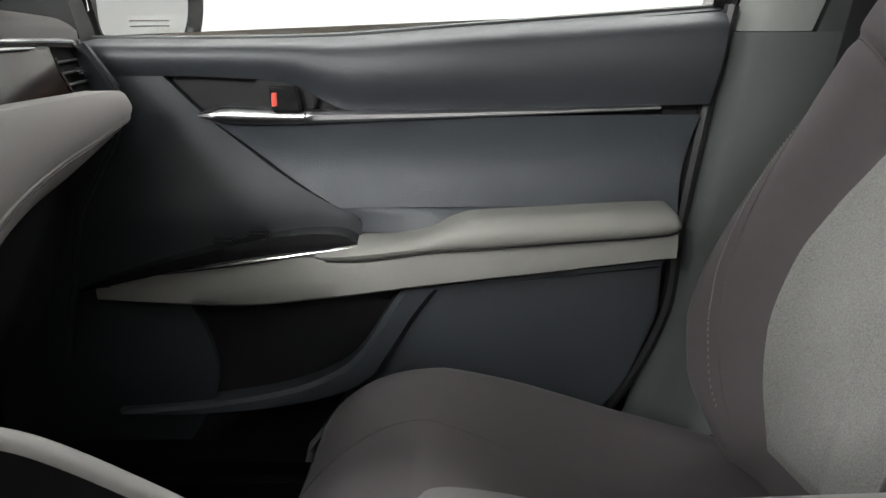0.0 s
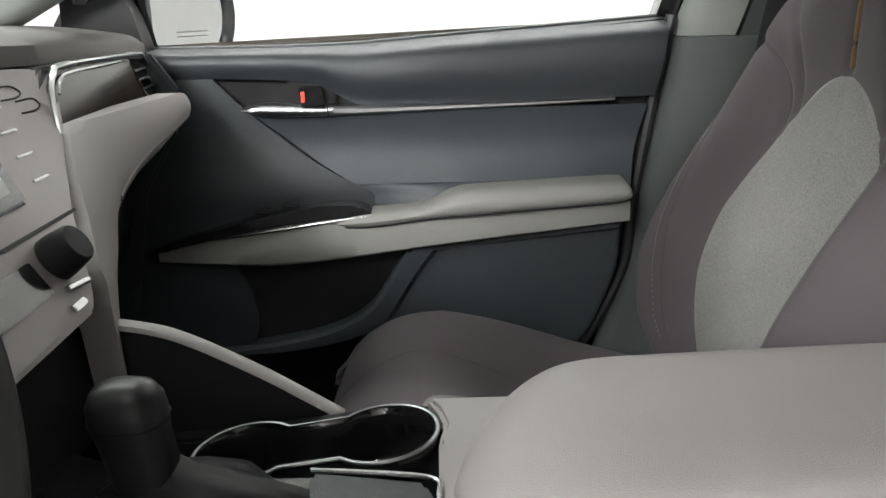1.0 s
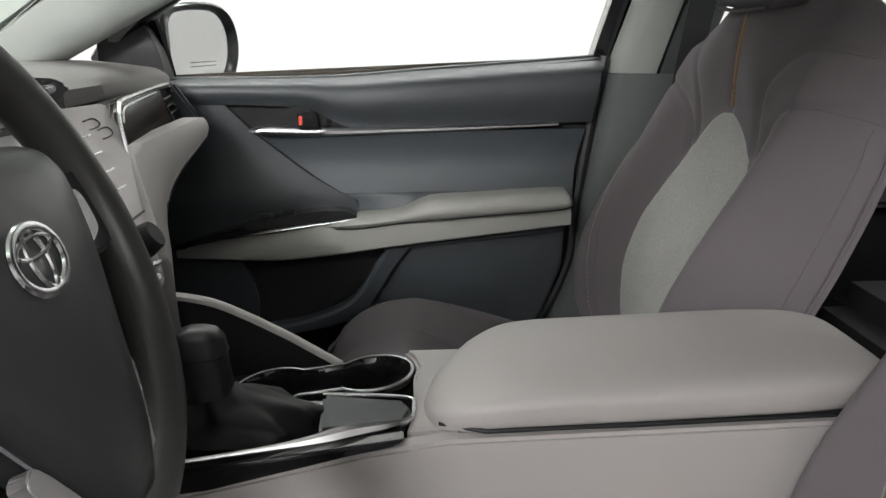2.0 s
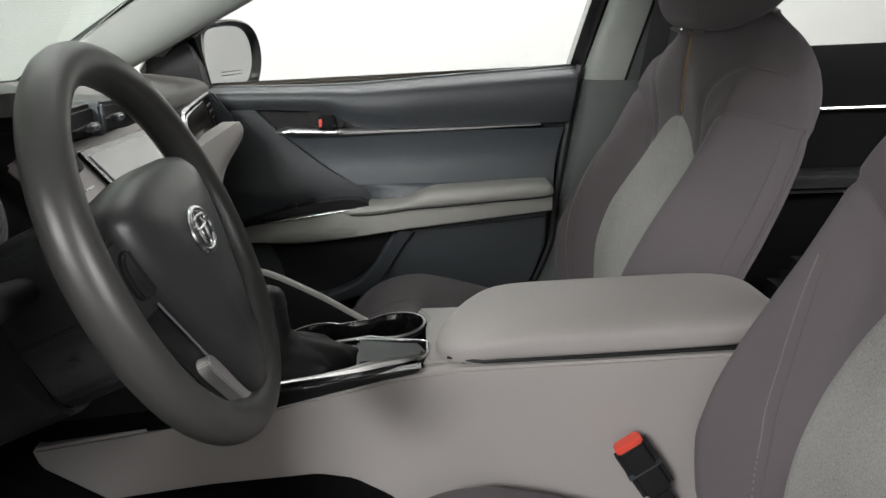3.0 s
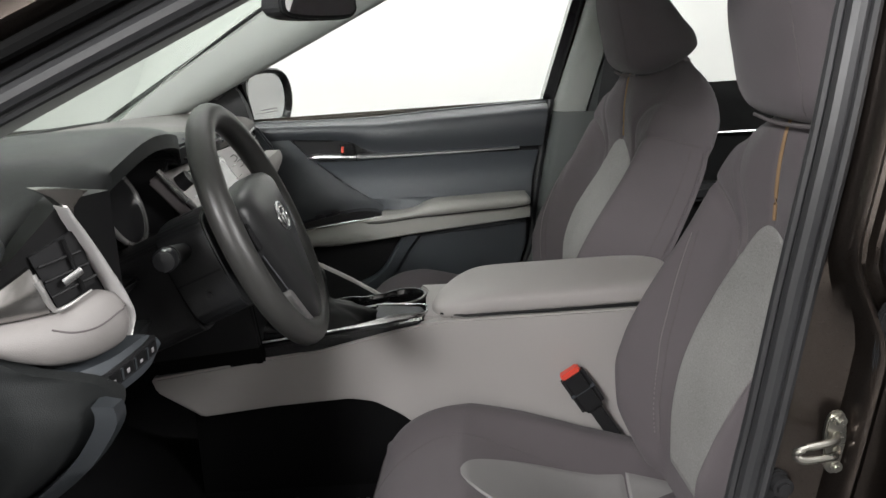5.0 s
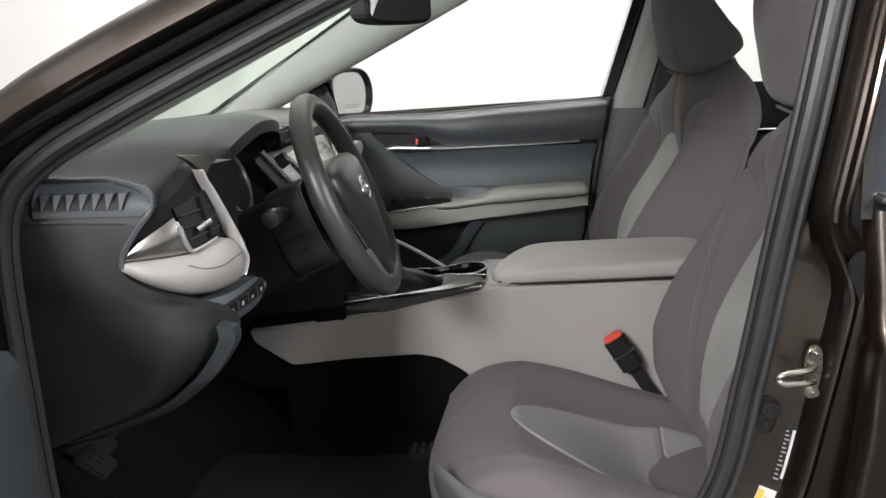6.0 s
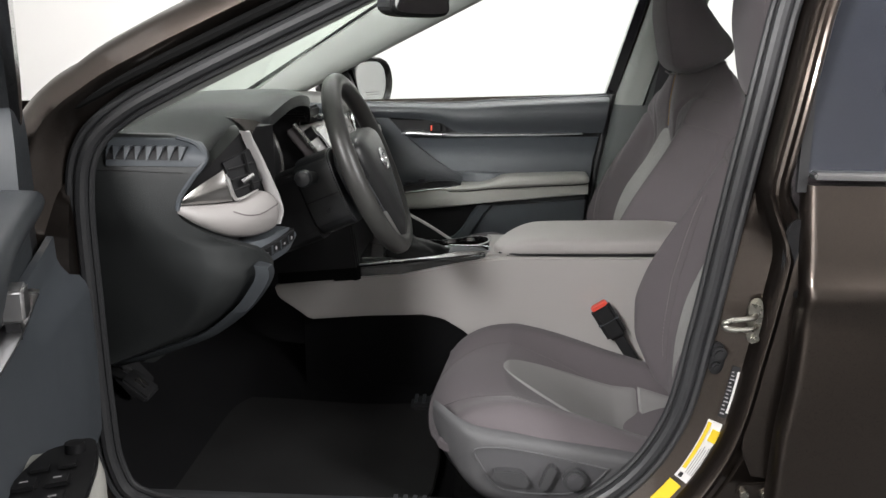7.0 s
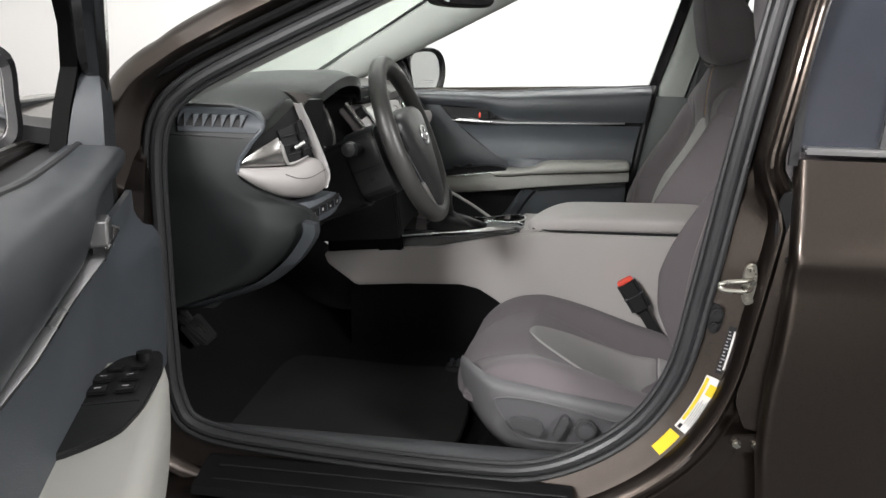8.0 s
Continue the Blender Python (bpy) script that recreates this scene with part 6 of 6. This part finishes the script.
for k in range(3):
    part("vent_slat", on_face(tube([(-0.004, 0.620, 0.872 + 0.0125 * k), (-0.004, 0.712 - 0.010 * k, 0.872 + 0.0125 * k)], 0.0016, 6)), M["column"], pv)
part("vent_tab", on_face(box(-0.004, 0.006, 0.655, 0.690, 0.8815, 0.8885, 0.003)), M["chrome"], pv)
gl = fcurve([0.13, 0.20, 0.25, 0.30, 0.45, 0.55, 0.64, 0.70], [0.60, 0.675, 0.715, 0.748, 0.768, 0.776, 0.795, 0.822])
gy = fcurve([0.56, 0.70, 0.75, 0.81, 0.85, 0.875], [0.13, 0.105, 0.10, 0.165, 0.215, 0.255])


def glove(u, v):
    yb = 0.13 + 0.57 * u
    z1 = 0.873 - 0.008 * u - 0.022 * max(0, (u - 0.82) / 0.18) ** 2
    z0 = gl(yb)
    z = z0 + (z1 - z0) * v
    y = yb + (gy(z) - 0.13) * (1 - u) ** 1.3
    xs = max(-0.372, min(-0.285, -0.332 - 0.69 * (z - 0.825)))
    xe = -0.375 + 0.022 * math.sin(math.pi * (0.15 + 0.7 * v)) - 0.045 * (1 - v) ** 2
    k = (1 - u) ** 2.2
    x = xs * k + xe * (1 - k) - 0.022 * max(0, (u - 0.88) / 0.12) ** 2
    return (x, y, z)


part("lower_dash", sheet(glove, 36, 24, 0.03, (-1, 0, 0)), M["cream"], dash, "light grey vinyl lower dash", 60)
part("dash_stitch", tube([Vector(glove(0.30 + 0.66 * k / 24, 0.30 + 0.22 * (k / 24))) + Vector((0.001, 0, 0)) for k in range(25)], 0.0015, 6), M["stitch"], dash)
part("dash_welt", tube([Vector(glove(0.30 + 0.66 * k / 24, 0.30 + 0.22 * (k / 24))) + Vector((-0.0008, 0, 0.0040)) for k in range(25)], 0.0034, 8), M["cream"], dash)
part("glove_box", sheet(lambda u, v: (-0.46 - 0.10 * (1 - v) ** 2 + 0.02 * math.sin(math.pi * u), 0.20 + 0.50 * u, 0.50 + 0.32 * v), 16, 12, 0.02, (-1, 0, 0)), M["black"], dash, "black glove box")
part("dash_cheek", slab([(-0.62, 0.92), (-0.43, 0.92), (-0.39, 0.86), (-0.40, 0.80), (-0.46, 0.70), (-0.50, 0.50), (-0.62, 0.50)], 0.70, 0.718, "y", 0.005), M["trim_dark"], dash)

# ---- console ----
def flared(bm):
    """The console's sides stand a little further out towards the front."""
    for v in bm.verts:
        v.co.y += math.copysign(0.026 * min(1.0, max(0.0, (-0.22 - v.co.x) / 0.27)) ** 1.3, v.co.y)
    return bm


con = thing("centre_console", "light grey centre console with armrest between the seats", "console")
for s in (-1, 1):
    part("side_panel", flared(slab([(-0.506, 0.574), (-0.498, 0.548), (-0.425, 0.492), (-0.30, 0.499), (-0.16, 0.504), (-0.115, 0.495), (-0.07, 0.468), (0.0, 0.41), (0.05, 0.33), (0.46, 0.33), (0.46, 0.655)] + ([(0.02, 0.647), (-0.06, 0.636), (-0.21, 0.604)] if s < 0 else [(0.14, 0.65), (0.08, 0.60), (-0.02, 0.57), (-0.21, 0.56)]), s * 0.122, s * 0.098, "y", 0.004)), M["cream_hard"], con, "light grey console side")
part("console_flank", slab([(-0.42, 0.55), (0.0, 0.58), (0.04, 0.628), (-0.06, 0.628), (-0.20, 0.612), (-0.42, 0.60)], 0.099, 0.120, "y", 0.003), M["black"], con, "black console flank")
part("console_core", slab([(-0.45, 0.30), (0.46, 0.30), (0.46, 0.645), (0.0, 0.640), (-0.10, 0.585), (-0.45, 0.555)], -0.10, 0.10, "y", 0), M["carpet"], con)
part("console_cheek", slab([(-0.50, 0.57), (-0.21, 0.600), (-0.03, 0.642), (-0.02, 0.650), (-0.20, 0.628), (-0.44, 0.600)], -0.1205, -0.10, "y", 0.003), M["gloss_black"], con, "gloss black console flank")
part("deck_rear", slab([(-0.020, -0.0975), (0.10, -0.0975), (0.12, 0.097), (-0.020, 0.097), (-0.018, 0.088), (-0.012, 0.078), (-0.006, 0.05), (-0.011, 0.025), (-0.012, -0.05), (-0.016, -0.08)], 0.60, 0.648, "z", 0.004), M["cream_hard"], con, "light grey console deck")
part("armrest_rear", slab([(0.40, 0.60), (0.47, 0.60), (0.475, 0.66), (0.40, 0.66)], -0.11, 0.11, "y", 0.006), M["cream_hard"], con)

# armrest lid
lidr = []
for i in range(19):
    f = math.radians(-28 + 117.5 * i / 18)
    k = math.copysign(abs(math.cos(f)) ** 0.36, 1)
    zz = 0.6715 + 0.0235 * math.copysign(abs(math.sin(f)) ** 0.62, math.sin(f))
    pts = []
    for j in range(72):
        a = 2 * math.pi * j / 72
        c, s = math.cos(a), math.sin(a)
        x = 0.236 + 0.238 * k * math.copysign(abs(c) ** 0.34, c)
        y = -0.012 + 0.106 * k * math.copysign(abs(s) ** 0.40, s)
        if c < 0:
            x += 0.085 * k * max(0, (y + 0.05) / 0.15) ** 1.5 * abs(c) ** 0.5
        pts.append((x, y, zz + 0.006 * (x - 0.2) / 0.24 - 0.016 * max(0, (0.10 - x) / 0.10) ** 1.6))
    lidr.append(pts)
part("armrest_lid", loft(lidr), M["cream"], con, "light grey vinyl armrest lid", 60)
# Black bar and plate put the lid gap's shade into colour.
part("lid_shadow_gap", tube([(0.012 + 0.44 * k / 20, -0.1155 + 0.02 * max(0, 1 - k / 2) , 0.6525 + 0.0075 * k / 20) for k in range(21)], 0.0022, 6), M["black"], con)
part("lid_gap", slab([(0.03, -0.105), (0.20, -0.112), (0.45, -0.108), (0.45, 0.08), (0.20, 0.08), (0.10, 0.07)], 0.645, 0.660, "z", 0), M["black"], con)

# cup holders
rim = []
C1, C2, R1, R2 = Vector((-0.057, 0.050)), Vector((-0.170, 0.047)), 0.0425, 0.0415
for a in range(-135, 136, 9):
    rim.append((C1.x + R1 * math.cos(radians(a)), C1.y + R1 * math.sin(radians(a))))
for a in range(45, 316, 9):
    rim.append((C2.x + R2 * math.cos(radians(a)), C2.y + R2 * math.sin(radians(a))))


def rimz(x):
    return 0.636 + 0.10 * (x + 0.06)


def scale_rim(k, dz):
    c = (C1 + C2) / 2
    out = []
    for x, y in rim:
        q = C1 if x > c.x else C2
        out.append((q.x + (x - q.x) * k, q.y + (y - q.y) * k, rimz(x) + dz))
    return out


ch_ = part("cup_holder", loft([scale_rim(0.70, -0.074), scale_rim(0.80, -0.070), scale_rim(0.93, -0.012), scale_rim(0.97, 0.003), scale_rim(1.02, 0.006), scale_rim(1.08, 0.002), scale_rim(1.10, -0.010)], caps=False), M["gloss_black"], con, "gloss black double cup holder", 50)
part("cup_floor", loft([scale_rim(0.72, -0.074), scale_rim(0.72, -0.078)]), M["black"], ch_)
part("cup_rim", tube([(x, y, z) for x, y, z in scale_rim(1.075, 0.004)], 0.0020, 8, True), M["satin"], ch_, "thin chrome rim")
for c in (C1, C2):
    part("cup_tab", box(c.x - 0.043, c.x - 0.032, c.y - 0.018, c.y - 0.006, 0.575, 0.612, 0.003), M["black"], ch_)

# gear lever
gv = thing("gear_lever", "black leather gear knob and boot on the console", "gear lever")
def sq(cx_, cy_, rx, ry, z, n=32, e=0.7, wob=0.0, ph=0.0):
    out = []
    for j in range(n):
        a = 2 * math.pi * j / n
        c, s = math.cos(a), math.sin(a)
        k = 1 + wob * math.sin(5 * a + ph) + 0.5 * wob * math.sin(9 * a - ph)
        out.append((cx_ + rx * k * math.copysign(abs(c) ** e, c), cy_ + ry * k * math.copysign(abs(s) ** e, s), z))
    return out
part("knob", loft([sq(-0.213, -0.047, 0.0215, 0.020, 0.655), sq(-0.216, -0.047, 0.0225, 0.0205, 0.68), sq(-0.220, -0.047, 0.0235, 0.0215, 0.700), sq(-0.222, -0.047, 0.0255, 0.0235, 0.715), sq(-0.223, -0.047, 0.0245, 0.0225, 0.727), sq(-0.224, -0.047, 0.020, 0.018, 0.7355), sq(-0.224, -0.047, 0.011, 0.010, 0.740), sq(-0.224, -0.047, 0.003, 0.003, 0.741)]), M["column"], gv, "black leather knob", 60)
part("knob_seam", tube(sq(-0.2218, -0.047, 0.0257, 0.0237, 0.713), 0.0007, 6, True), M["black"], gv)
part("boot", loft([sq(-0.185, -0.052, 0.078, 0.046, 0.632, 48, 0.8, 0.015), sq(-0.185, -0.052, 0.074, 0.043, 0.645, 48, 0.8, 0.09, 1.0), sq(-0.19, -0.050, 0.058, 0.038, 0.655, 48, 0.85, 0.13, 2.0), sq(-0.20, -0.048, 0.040, 0.031, 0.663, 48, 0.9, 0.14, 3.1), sq(-0.208, -0.046, 0.026, 0.022, 0.668, 48, 0.9, 0.05, 4.0), sq(-0.212, -0.045, 0.020, 0.018, 0.676, 48, 0.9, 0.02)]), M["pod_black"], gv, "wrinkled black leather boot", 60)
part("shift_plate", slab([(-0.40, -0.10), (-0.10, -0.095), (-0.10, 0.0), (-0.22, 0.005), (-0.40, 0.09)], 0.60, 0.634, "z", 0.004), M["gloss_black"], con, "gloss black shift plate")
tr = part("tray_lid", slab([(-0.108, -0.012), (-0.022, -0.030), (-0.014, -0.052), (-0.022, -0.078), (-0.106, -0.090)], 0.630, 0.6465, "z", 0.004), M["trim_dark"], con, "charcoal tray lid")
part("lid_rim", tube(spline([(-0.108, -0.010, 0.645), (-0.022, -0.028, 0.648), (-0.012, -0.052, 0.649), (-0.020, -0.080, 0.648), (-0.07, -0.092, 0.645), (-0.12, -0.104, 0.641), (-0.20, -0.112, 0.634), (-0.34, -0.117, 0.618)], 6), lambda t: 0.0022 + 0.0062 * math.exp(-((t - 0.60) / 0.14) ** 2), 8), M["chrome"], con, "satin chrome edge")

# fin beside the passenger
fp = [(-0.098, 0.616), (-0.135, 0.640), (-0.17, 0.662), (-0.227, 0.693), (-0.265, 0.707), (-0.314, 0.713), (-0.36, 0.70), (-0.42, 0.68)]
fpath = [(p[0], p[1]) for p in spline([(a, b, 0) for a, b in fp], 5)]
part("fin_side", loft([[(x, 0.122, z - 0.002), (x, 0.136, z - 0.002), (x, 0.136, min(0.60, z - 0.01)), (x, 0.122, min(0.60, z - 0.01))] for x, z in fpath]), M["black"], con, "black console fin")
part("fin_cap", loft([[(x, 0.120, z - 0.003), (x, 0.1215, z + 0.0015), (x, 0.129, z + 0.003), (x, 0.1365, z + 0.0015), (x, 0.138, z - 0.003)] for x, z in fpath]), M["cream_hard"], con, "light grey fin cap", 60)

# seat belt buckle
bk = thing("belt_buckle", "black seat belt buckle with red release button", "seat belt buckle")
BM = Matrix.Translation((0.265, -0.150, 0.508)) @ pose(0, 0, 0, 0, -33, 0)
part("buckle_body", moved(box(-0.0235, 0.0235, -0.013, 0.013, -0.042, 0.048, 0.008, 3), BM), M["black"], bk)
part("release_button", moved(box(-0.019, 0.019, -0.010, 0.0105, 0.040, 0.0515, 0.003, 2), BM), M["red"], bk, "red release button")
part("buckle_line", moved(box(-0.0245, 0.0245, -0.0135, 0.0135, 0.004, 0.006, 0), BM), M["trim_slate"], bk)
part("buckle_stalk", moved(box(-0.012, 0.012, -0.005, 0.005, -0.12, -0.04, 0.003), BM), M["black"], bk)
